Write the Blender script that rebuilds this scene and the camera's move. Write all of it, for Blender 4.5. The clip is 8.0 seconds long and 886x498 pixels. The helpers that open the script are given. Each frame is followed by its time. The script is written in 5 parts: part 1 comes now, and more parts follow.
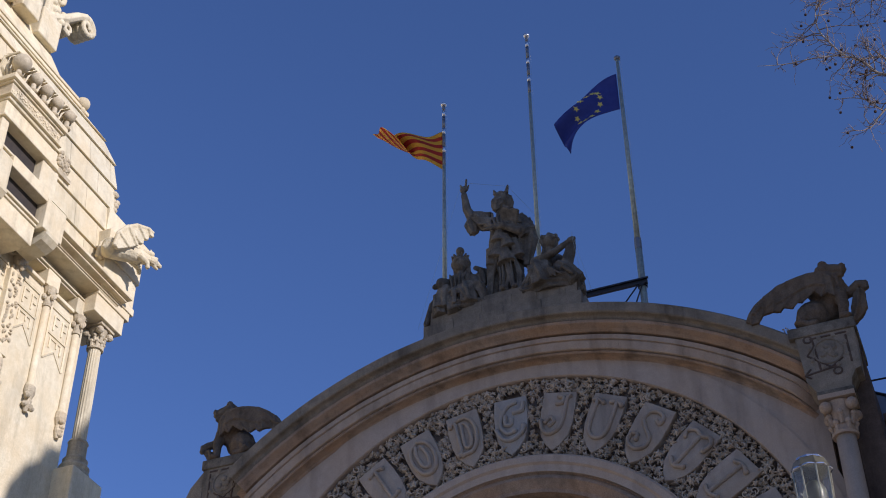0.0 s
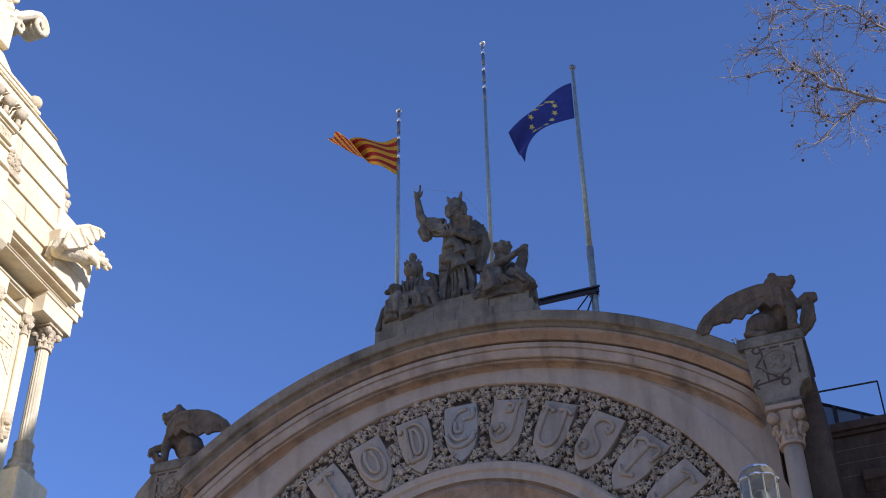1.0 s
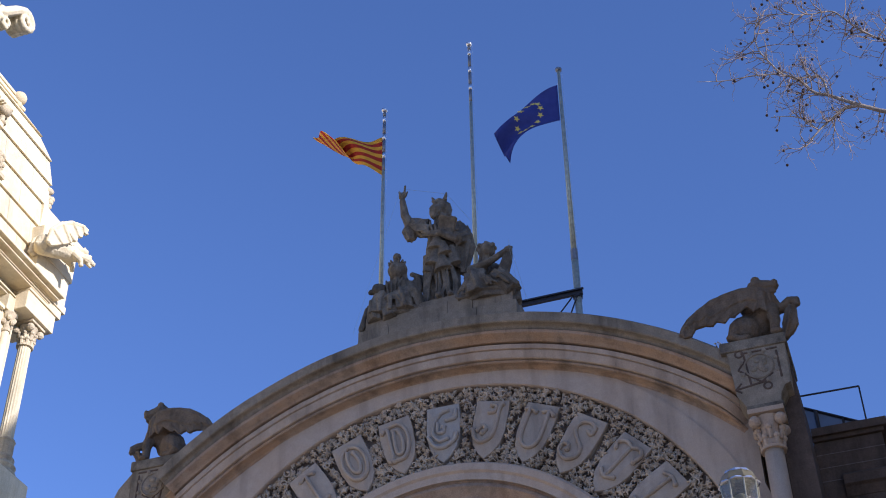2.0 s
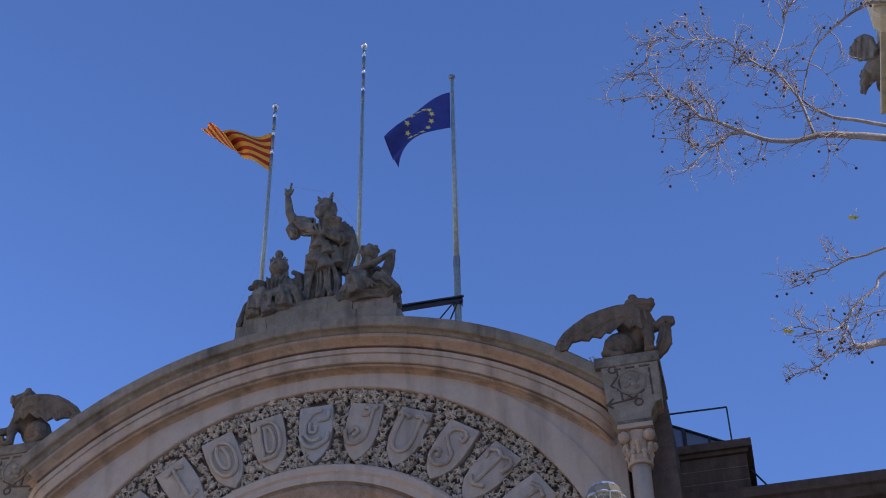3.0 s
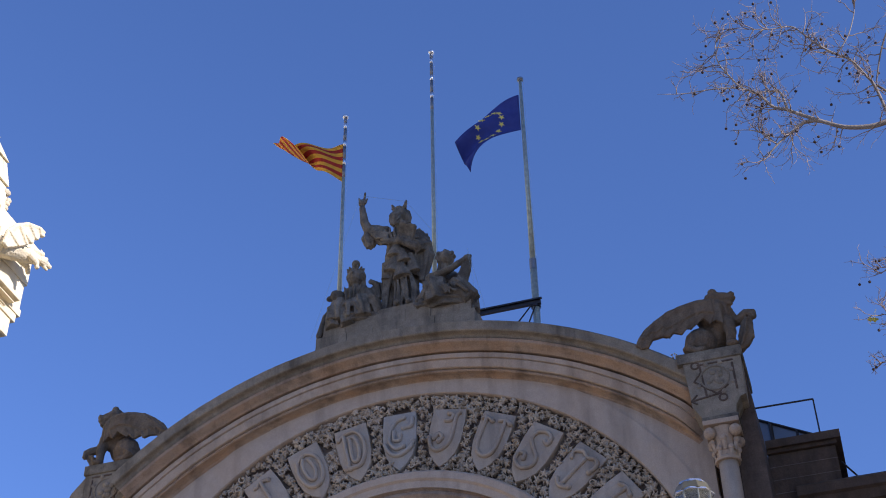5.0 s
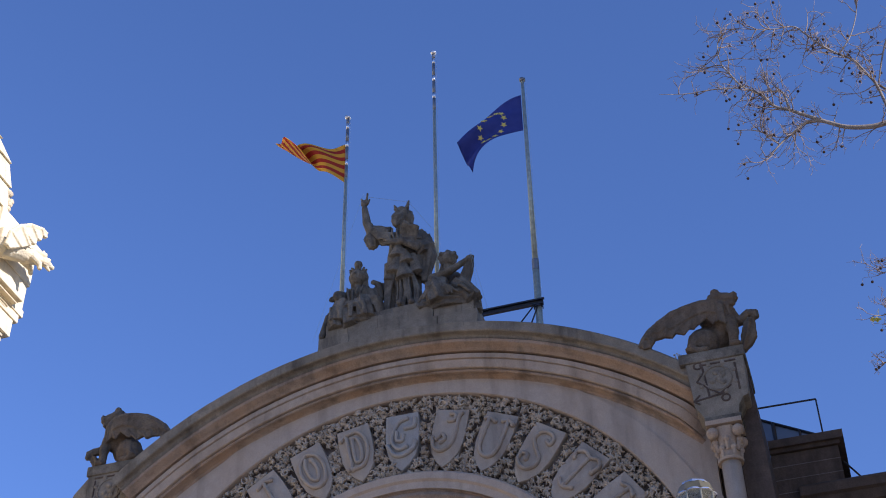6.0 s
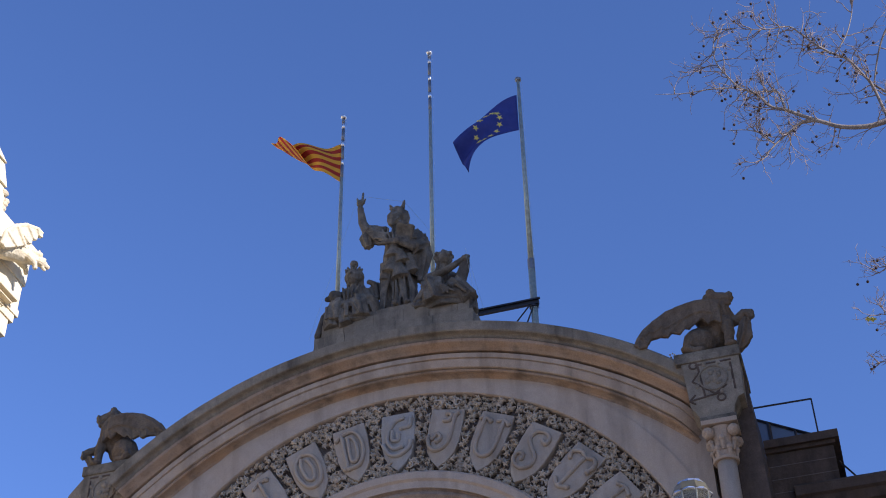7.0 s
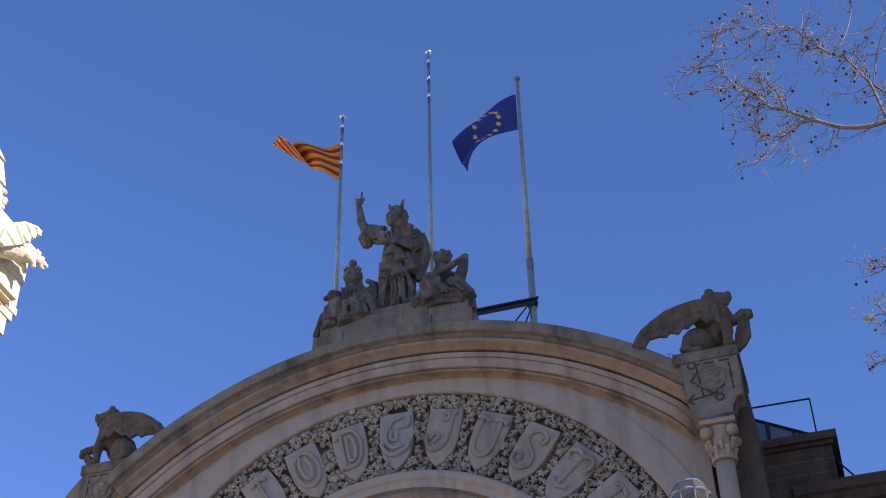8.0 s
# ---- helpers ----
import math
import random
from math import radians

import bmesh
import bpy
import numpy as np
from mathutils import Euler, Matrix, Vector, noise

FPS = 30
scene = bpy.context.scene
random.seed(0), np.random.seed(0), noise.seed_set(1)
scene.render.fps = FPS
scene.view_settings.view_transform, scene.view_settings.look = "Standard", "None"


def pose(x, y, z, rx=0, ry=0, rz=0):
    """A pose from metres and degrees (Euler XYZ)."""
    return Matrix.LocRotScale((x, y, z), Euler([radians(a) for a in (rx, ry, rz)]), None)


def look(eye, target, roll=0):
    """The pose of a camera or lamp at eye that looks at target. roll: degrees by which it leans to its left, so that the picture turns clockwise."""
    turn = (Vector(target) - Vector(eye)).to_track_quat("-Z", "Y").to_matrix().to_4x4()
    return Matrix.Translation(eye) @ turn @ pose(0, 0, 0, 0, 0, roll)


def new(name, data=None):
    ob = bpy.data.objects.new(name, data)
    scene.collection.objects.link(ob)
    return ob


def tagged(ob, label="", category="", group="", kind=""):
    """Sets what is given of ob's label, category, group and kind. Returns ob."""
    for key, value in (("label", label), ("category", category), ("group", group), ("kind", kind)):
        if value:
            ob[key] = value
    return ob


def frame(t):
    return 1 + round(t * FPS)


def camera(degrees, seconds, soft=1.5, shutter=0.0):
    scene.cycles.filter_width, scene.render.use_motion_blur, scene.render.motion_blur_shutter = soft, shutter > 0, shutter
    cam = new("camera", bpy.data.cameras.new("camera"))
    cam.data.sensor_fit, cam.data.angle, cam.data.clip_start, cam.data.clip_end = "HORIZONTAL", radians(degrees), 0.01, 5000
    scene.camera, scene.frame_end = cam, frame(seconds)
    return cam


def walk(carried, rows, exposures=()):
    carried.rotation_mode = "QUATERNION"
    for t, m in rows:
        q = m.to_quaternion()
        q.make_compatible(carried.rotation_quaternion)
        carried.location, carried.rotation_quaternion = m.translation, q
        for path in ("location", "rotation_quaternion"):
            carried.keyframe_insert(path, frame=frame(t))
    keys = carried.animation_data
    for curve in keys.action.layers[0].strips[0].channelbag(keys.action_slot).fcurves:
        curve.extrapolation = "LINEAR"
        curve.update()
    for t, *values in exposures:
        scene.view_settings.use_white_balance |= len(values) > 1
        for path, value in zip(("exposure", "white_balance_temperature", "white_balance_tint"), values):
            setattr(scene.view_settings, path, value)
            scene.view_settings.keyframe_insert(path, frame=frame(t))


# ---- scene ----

# ================= camera and its walk =================
cam = camera(34.0, 8.0, soft=1.0)
EYE = (8.34, -24.24, 1.6)
TURNS = [  # seconds, yaw, pitch, lean
    (0.0, 22.037, 38.683, -0.308), (0.2, 21.29, 38.63, -0.06), (0.5, 20.832, 38.536, 0.282), (0.8, 20.14, 38.75, -0.45),
    (1.0, 19.643, 38.897, -0.878), (1.2, 19.45, 38.92, -0.86),
    (2.3, 17.954, 38.918, -0.676), (2.5, 14.916, 38.906, -0.596), (2.7, 13.3, 38.93, -1.0), (2.9, 12.87, 38.951, -1.386),
    (3.0, 12.911, 38.969, -1.087), (3.2, 13.78, 39.05, -1.0), (3.3, 14.36, 39.09, -0.95), (3.5, 16.153, 39.157, -0.855),
    (4.0, 16.302, 39.162, -0.982), (4.5, 16.313, 39.183, -1.249), (4.7, 16.51, 39.19, -1.24), (5.8, 16.93, 39.22, -1.19),
    (6.0, 16.881, 39.223, -1.189), (6.5, 16.696, 39.222, -1.141),
    (7.0, 16.664, 39.208, -1.311), (7.5, 16.677, 39.201, -1.438), (8.0, 16.6, 39.18, -1.25)]
STOPS = [(0.0, 0.0, 5150, 31), (0.5, 0.33, 5150, 31), (1.0, 0.57, 5150, 31), (2.3, 0.67, 5150, 31), (8.0, 0.67, 5150, 31)]
walk(cam, [(t, pose(*EYE, 90 + p, 0, y) @ pose(0, 0, 0, 0, 0, r)) for t, y, p, r in TURNS], STOPS)

# ================= light =================
SUN_EL, SUN_AZ = radians(22.5), radians(18.5)      # height, and angle from +x towards -y
TO_SUN = Vector((math.cos(SUN_EL) * math.cos(SUN_AZ), -math.cos(SUN_EL) * math.sin(SUN_AZ), math.sin(SUN_EL)))
world = bpy.data.worlds.new("world")
scene.world = world
world.use_nodes = True
wn = world.node_tree
sky = wn.nodes.new("ShaderNodeTexSky")
sky.sky_type, sky.sun_disc = "NISHITA", False
sky.sun_elevation, sky.sun_rotation = SUN_EL, math.atan2(TO_SUN.x, TO_SUN.y)
sky.air_density, sky.dust_density, sky.ozone_density = 1.0, 0.0, 3.2
wn.nodes["Background"].inputs["Strength"].default_value = 0.10
wn.links.new(sky.outputs[0], wn.nodes["Background"].inputs["Color"])
sun_data = bpy.data.lights.new("sun", "SUN")
sun_data.energy, sun_data.angle, sun_data.color = 5.0, radians(0.53), (1.0, 0.89, 0.65)
sun = new("sun", sun_data)
sun.matrix_world = look((30, -30, 40), Vector((30, -30, 40)) - TO_SUN)


# ================= materials =================
def mat_base(name):
    m = bpy.data.materials.new(name)
    m.use_nodes = True
    return m, m.node_tree, m.node_tree.nodes["Principled BSDF"]


def noise_node(nt, coord, scale, detail=6.0, rough=0.6, stretch=None):
    n = nt.nodes.new("ShaderNodeTexNoise")
    n.inputs["Scale"].default_value, n.inputs["Detail"].default_value = scale, detail
    n.inputs["Roughness"].default_value = rough
    if stretch:
        mp = nt.nodes.new("ShaderNodeMapping")
        mp.inputs["Scale"].default_value = stretch
        nt.links.new(coord, mp.inputs["Vector"])
        coord = mp.outputs[0]
    nt.links.new(coord, n.inputs["Vector"])
    return n.outputs["Fac"]


def ramp(nt, fac, stops):
    r = nt.nodes.new("ShaderNodeValToRGB")
    el = r.color_ramp.elements
    while len(el) < len(stops):
        el.new(0.5)
    for e, (p, c) in zip(el, stops):
        e.position, e.color = p, (*c, 1)
    nt.links.new(fac, r.inputs[0])
    return r.outputs["Color"]


def mix(nt, fac, a, b, mode="MIX"):
    x = nt.nodes.new("ShaderNodeMix")
    x.data_type, x.blend_type = "RGBA", mode
    for sock, val in ((x.inputs["Factor"], fac), (x.inputs["A"], a), (x.inputs["B"], b)):
        if hasattr(val, "is_output"):
            nt.links.new(val, sock)
        elif isinstance(val, (int, float)):
            sock.default_value = val
        else:
            sock.default_value = (*val, 1)
    return x.outputs["Result"]


def stone(name, light, dark, stain, stain_amount=0.5, grain=0.35, rough=0.9, streak=0.4, vary=0.12):
    """Weathered stone: patches, streaks of dirt running down, fine grain and pits."""
    m, nt, bsdf = mat_base(name)
    geo = nt.nodes.new("ShaderNodeNewGeometry").outputs["Position"]
    info = nt.nodes.new("ShaderNodeObjectInfo").outputs["Random"]
    big = noise_node(nt, geo, 0.9, 5)
    mid = noise_node(nt, geo, 4.0, 8, 0.65)
    run = noise_node(nt, geo, 1.3, 6, 0.6, (1.6, 1.6, 0.25))
    fine = noise_node(nt, geo, 45.0, 4, 0.7)
    col = ramp(nt, mid, [(0.3, dark), (0.68, light)])
    patch = ramp(nt, big, [(0.42, (0, 0, 0)), (0.62, (1, 1, 1))])
    f1 = nt.nodes.new("ShaderNodeMath"); f1.operation = "MULTIPLY"; f1.inputs[1].default_value = stain_amount
    nt.links.new(patch, f1.inputs[0])
    col = mix(nt, f1.outputs[0], col, stain)
    dirt = ramp(nt, run, [(0.5, (1, 1, 1)), (0.72, (1 - streak,) * 3)])
    col = mix(nt, 1.0, col, dirt, "MULTIPLY")
    spot = ramp(nt, fine, [(0.3, (1 - grain * 0.6,) * 3), (0.65, (1.0,) * 3)])
    col = mix(nt, 1.0, col, spot, "MULTIPLY")
    per = ramp(nt, info, [(0.0, (1 - vary,) * 3), (1.0, (1.0, 1.0 - vary * 0.15, 1.0 - vary * 0.35))])
    col = mix(nt, 1.0, col, per, "MULTIPLY")
    nt.links.new(col, bsdf.inputs["Base Color"])
    bsdf.inputs["Roughness"].default_value = rough
    bsdf.inputs["Specular IOR Level"].default_value = 0.25
    add = nt.nodes.new("ShaderNodeMath"); add.operation = "MULTIPLY_ADD"; add.inputs[1].default_value = 0.35
    nt.links.new(fine, add.inputs[0]); nt.links.new(mid, add.inputs[2])
    bump = nt.nodes.new("ShaderNodeBump")
    bump.inputs["Strength"].default_value, bump.inputs["Distance"].default_value = grain, 0.03
    nt.links.new(add.outputs[0], bump.inputs["Height"])
    nt.links.new(bump.outputs[0], bsdf.inputs["Normal"])
    return m


def plain(name, colour, rough=0.5, metal=0.0, vary=0.25, scale=14.0, bump_strength=0.15):
    m, nt, bsdf = mat_base(name)
    geo = nt.nodes.new("ShaderNodeNewGeometry").outputs["Position"]
    n1 = noise_node(nt, geo, scale, 6, 0.65)
    col = ramp(nt, n1, [(0.3, tuple(c * (1 - vary) for c in colour)), (0.7, tuple(min(1, c * (1 + vary * 0.5)) for c in colour))])
    nt.links.new(col, bsdf.inputs["Base Color"])
    bsdf.inputs["Roughness"].default_value, bsdf.inputs["Metallic"].default_value = rough, metal
    if bump_strength:
        b = nt.nodes.new("ShaderNodeBump")
        b.inputs["Strength"].default_value, b.inputs["Distance"].default_value = bump_strength, 0.01
        nt.links.new(n1, b.inputs["Height"]); nt.links.new(b.outputs[0], bsdf.inputs["Normal"])
    return m


M_GABLE = stone("gable_sandstone", (0.51, 0.405, 0.295), (0.37, 0.295, 0.215), (0.46, 0.325, 0.20), 0.45, 0.4, streak=0.45, vary=0.07)
M_CORNICE = stone("cornice_sandstone", (0.44, 0.33, 0.225), (0.27, 0.20, 0.135), (0.46, 0.28, 0.145), 0.5, 0.5, streak=0.55, vary=0.08)
M_TOP = stone("lichen_grey_and_shade_stone", (0.37, 0.315, 0.23), (0.20, 0.17, 0.125), (0.24, 0.20, 0.14), 0.5, 0.6, streak=0.6, vary=0.12)
M_PLAIN = stone("smooth_gable_stone", (0.50, 0.41, 0.31), (0.42, 0.345, 0.265), (0.48, 0.365, 0.25), 0.45, 0.3, streak=0.3, vary=0.08)
M_RELIEF = stone("carved_leaf_stone", (0.62, 0.53, 0.405), (0.46, 0.39, 0.295), (0.47, 0.41, 0.29), 0.35, 0.4)
# Darker stone: shade painted behind the leaves, and dark attic joints.
M_RECESS = stone("recess_shade_and_joint_stone", (0.30, 0.25, 0.205), (0.18, 0.148, 0.122), (0.215, 0.175, 0.145), 0.4, 0.5)
M_SHIELD = stone("shield_stone", (0.47, 0.40, 0.31), (0.385, 0.325, 0.255), (0.39, 0.32, 0.225), 0.35, 0.3, streak=0.35, vary=0.14)
M_BLUE_SHIELD = stone("bluish_shield_stone", (0.41, 0.375, 0.32), (0.34, 0.315, 0.27), (0.38, 0.345, 0.285), 0.3, 0.3, streak=0.25, vary=0.03)
M_STATUE = stone("blackened_statue_stone", (0.335, 0.29, 0.215), (0.105, 0.09, 0.068), (0.085, 0.074, 0.057), 0.55, 0.7, streak=0.65, vary=0.1)
# Orange-brown patches paint in warm light reflected onto the west beast's wing.
M_BEAST = stone("dark_beast_stone", (0.20, 0.165, 0.12), (0.085, 0.07, 0.052), (0.28, 0.17, 0.08), 0.4, 0.7, streak=0.55, vary=0.1)
M_TOWER = stone("cream_tower_stone", (0.85, 0.765, 0.52), (0.70, 0.615, 0.395), (0.75, 0.605, 0.34), 0.5, 0.45, streak=0.28, vary=0.16)
# Weathering on carved parts; painted shade in slots, coves and bay.
M_TOWER_DIRT_SHADE = stone("weathered_and_shaded_tower_stone", (0.78, 0.68, 0.45), (0.46, 0.385, 0.25), (0.58, 0.47, 0.28), 0.45, 0.6, streak=0.4)
# Dark stone; its tone also holds the shade of recess and link buildings.
M_DARKSTONE_SHADE = stone("dark_and_shaded_side_stone", (0.16, 0.118, 0.088), (0.085, 0.063, 0.048), (0.12, 0.085, 0.06), 0.5, 0.5, streak=0.5)
M_IRON = plain("black_painted_iron", (0.05, 0.05, 0.055), 0.5, 0.6)
M_POLE = plain("grey_green_painted_pole", (0.36, 0.40, 0.34), 0.4, 0.35, 0.4, 9.0)
M_POLE_DARK = plain("dull_lead_sleeve", (0.22, 0.225, 0.23), 0.45, 0.6)
# Bright metal of caps and rope, also used for painted glints.
M_POLE_BRIGHT = plain("bright_metal_and_glint", (0.75, 0.75, 0.74), 0.25, 0.9, 0.15)
M_BARK_PALE = stone("mottled_plane_bark", (0.56, 0.50, 0.41), (0.20, 0.16, 0.125), (0.15, 0.12, 0.09), 0.5, 0.6, streak=0.3)
M_TWIG = plain("brown_twig", (0.24, 0.185, 0.145), 0.8, 0.0, 0.4, 30)
M_SEED = plain("seed_ball_brown", (0.055, 0.032, 0.022), 0.9, 0.0, 0.5, 90, 0.8)
M_LEAF = plain("yellow_leaf", (0.50, 0.42, 0.05), 0.6, 0.0, 0.3, 40)
M_PAVE = stone("pavement_concrete", (0.46, 0.41, 0.36), (0.34, 0.30, 0.265), (0.32, 0.28, 0.24), 0.4, 0.3)
# Near-black brown for the shade inside the tower's openings.
M_OPENING_SHADE = plain("dark_brown_opening_shade", (0.035, 0.026, 0.017), 0.7, 0.0, 0.4, 6.0)
M_ROOF = plain("grey_lead_roof", (0.16, 0.16, 0.165), 0.6, 0.2)


def glass(name, tint, rough=0.05):
    m, nt, bsdf = mat_base(name)
    bsdf.inputs["Base Color"].default_value = (*tint, 1)
    bsdf.inputs["Transmission Weight"].default_value = 1.0
    bsdf.inputs["Roughness"].default_value, bsdf.inputs["IOR"].default_value = rough, 1.45
    return m


M_GLASS = glass("lantern_glass", (0.74, 0.73, 0.62))
M_GLOBE = glass("milky_globe_glass", (0.52, 0.50, 0.40), 0.4)
M_SKYLIGHT = plain("skylight_glass", (0.16, 0.19, 0.24), 0.12, 0.0, 0.1, 3.0, 0.0)
M_CROWN = plain("tarnished_crown_metal", (0.12, 0.11, 0.07), 0.3, 0.4)
M_BRASS = plain("aged_olive_metal", (0.36, 0.34, 0.25), 0.3, 0.7)


def cloth(name, striped):
    m, nt, bsdf = mat_base(name)
    if striped:
        uv = nt.nodes.new("ShaderNodeUVMap")
        sep = nt.nodes.new("ShaderNodeSeparateXYZ")
        nt.links.new(uv.outputs[0], sep.inputs[0])
        mul = nt.nodes.new("ShaderNodeMath"); mul.operation = "MULTIPLY"; mul.inputs[1].default_value = 4.5
        nt.links.new(sep.outputs["Y"], mul.inputs[0])
        frac = nt.nodes.new("ShaderNodeMath"); frac.operation = "FRACT"
        nt.links.new(mul.outputs[0], frac.inputs[0])
        st = nt.nodes.new("ShaderNodeMath"); st.operation = "GREATER_THAN"; st.inputs[1].default_value = 0.5
        nt.links.new(frac.outputs[0], st.inputs[0])
        col = mix(nt, st.outputs[0], (0.78, 0.44, 0.03), (0.48, 0.045, 0.02))
    else:
        geo = nt.nodes.new("ShaderNodeNewGeometry").outputs["Position"]
        col = ramp(nt, noise_node(nt, geo, 3.0, 4), [(0.3, (0.05, 0.065, 0.27)), (0.7, (0.07, 0.09, 0.34))])
    geo2 = nt.nodes.new("ShaderNodeNewGeometry").outputs["Position"]
    weave = noise_node(nt, geo2, 60, 3, 0.6)
    bump = nt.nodes.new("ShaderNodeBump"); bump.inputs["Strength"].default_value = 0.2
    nt.links.new(weave, bump.inputs["Height"]); nt.links.new(bump.outputs[0], bsdf.inputs["Normal"])
    nt.links.new(col, bsdf.inputs["Base Color"])
    bsdf.inputs["Roughness"].default_value = 0.85
    tl = nt.nodes.new("ShaderNodeBsdfTranslucent")
    nt.links.new(col, tl.inputs["Color"])
    ms = nt.nodes.new("ShaderNodeMixShader"); ms.inputs[0].default_value = 0.4
    nt.links.new(bsdf.outputs[0], ms.inputs[1]); nt.links.new(tl.outputs[0], ms.inputs[2])
    nt.links.new(ms.outputs[0], nt.nodes["Material Output"].inputs["Surface"])
    return m


M_STRIPES = cloth("yellow_red_striped_cloth", True)
M_BLUECLOTH = cloth("dark_blue_cloth", False)
M_STAR = plain("yellow_star_cloth", (0.65, 0.55, 0.12), 0.8, 0.0, 0.1, 30, 0.0)


# ================= mesh helpers =================
def thing(name, label, category, group="", kind="", at=(0, 0, 0)):
    ob = new(name)
    ob.empty_display_size = 0.2
    ob.location = at
    return tagged(ob, label, category, group, kind)


def part(name, bm, material, parent=None, label="", flip=False, smooth=False):
    """Links a bmesh as one mesh object; flip mirrors it across x = 0. Coordinates are the world's when the parent stands at the origin."""
    if flip:
        bmesh.ops.scale(bm, vec=(-1, 1, 1), verts=bm.verts)
    bmesh.ops.recalc_face_normals(bm, faces=bm.faces)
    me = bpy.data.meshes.new(name)
    bm.to_mesh(me)
    bm.free()
    me.materials.append(material)
    if smooth:
        me.polygons.foreach_set("use_smooth", [True] * len(me.polygons))
    ob = new(name, me)
    ob.parent = parent
    if label:
        tagged(ob, label)
    return ob


def box(bm, x0, x1, y0, y1, z0, z1, bev=0.0):
    vs = [bm.verts.new((x, y, z)) for x in (x0, x1) for y in (y0, y1) for z in (z0, z1)]
    fs = [bm.faces.new([vs[i] for i in q]) for q in ((0, 1, 3, 2), (4, 6, 7, 5), (0, 4, 5, 1), (2, 3, 7, 6), (0, 2, 6, 4), (1, 5, 7, 3))]
    if bev:
        es = list({e for fc in fs for e in fc.edges})
        bmesh.ops.bevel(bm, geom=es, offset=bev, segments=2, affect="EDGES", profile=0.5)
    return bm


def B(x0, x1, y0, y1, z0, z1, bev=0.0):
    return box(bmesh.new(), x0, x1, y0, y1, z0, z1, bev)


def prism(bm, pts, axis, a, b):
    """A flat outline, given in the two other axes, drawn out along the axis from a to b."""
    put = {"x": lambda p, t: (t, p[0], p[1]), "y": lambda p, t: (p[0], t, p[1]), "z": lambda p, t: (p[0], p[1], t)}[axis]
    lo = [bm.verts.new(put(p, a)) for p in pts]
    hi = [bm.verts.new(put(p, b)) for p in pts]
    bm.faces.new(lo); bm.faces.new(hi[::-1])
    for i in range(len(pts)):
        j = (i + 1) % len(pts)
        bm.faces.new((lo[i], lo[j], hi[j], hi[i]))
    return bm


def lathe(bm, cx, cy, profile, seg=20, flute=0.0):
    rings = []
    for r, z in profile:
        ring = []
        for i in range(seg):
            a = 2 * math.pi * i / seg
            rr = r * (1 - (flute if i % 2 else 0))
            ring.append(bm.verts.new((cx + rr * math.cos(a), cy + rr * math.sin(a), z)))
        rings.append(ring)
    for a, b in zip(rings, rings[1:]):
        for i in range(seg):
            bm.faces.new((a[i], a[(i + 1) % seg], b[(i + 1) % seg], b[i]))
    bm.faces.new(rings[0][::-1]); bm.faces.new(rings[-1])
    return bm


def tube(bm, pts, radii, seg=8):
    """A round, tapering limb through the points, with rounded ends."""
    pts = [Vector(p) for p in pts]
    if isinstance(radii, (int, float)):
        radii = [radii] * len(pts)
    rings = []
    side = Vector((0.31, 0.77, 0.55))
    for i, (p, r) in enumerate(zip(pts, radii)):
        d = (pts[min(i + 1, len(pts) - 1)] - pts[max(i - 1, 0)]).normalized()
        u = d.cross(side)
        if u.length < 0.1:
            u = d.cross(Vector((1, 0, 0)))
        u.normalize()
        w = d.cross(u)
        rings.append([bm.verts.new(p + (u * math.cos(2 * math.pi * k / seg) + w * math.sin(2 * math.pi * k / seg)) * r) for k in range(seg)])
    for a, b in zip(rings, rings[1:]):
        for k in range(seg):
            bm.faces.new((a[k], a[(k + 1) % seg], b[(k + 1) % seg], b[k]))
    for ring, p, q, r in ((rings[0], pts[0], pts[1], radii[0]), (rings[-1], pts[-1], pts[-2], radii[-1])):
        tip = bm.verts.new(p + (p - q).normalized() * r * 0.7)
        for k in range(seg):
            bm.faces.new((ring[k], ring[(k + 1) % seg], tip))
    return bm


def smooth_path(pts, n=4):
    out = []
    P = [Vector(p) for p in pts]
    for i in range(len(P) - 1):
        p0, p1, p2, p3 = P[max(i - 1, 0)], P[i], P[i + 1], P[min(i + 2, len(P) - 1)]
        for k in range(n):
            t = k / n
            out.append(0.5 * ((2 * p1) + (p2 - p0) * t + (2 * p0 - 5 * p1 + 4 * p2 - p3) * t * t + (3 * p1 - p0 - 3 * p2 + p3) * t ** 3))
    return out + [P[-1]]


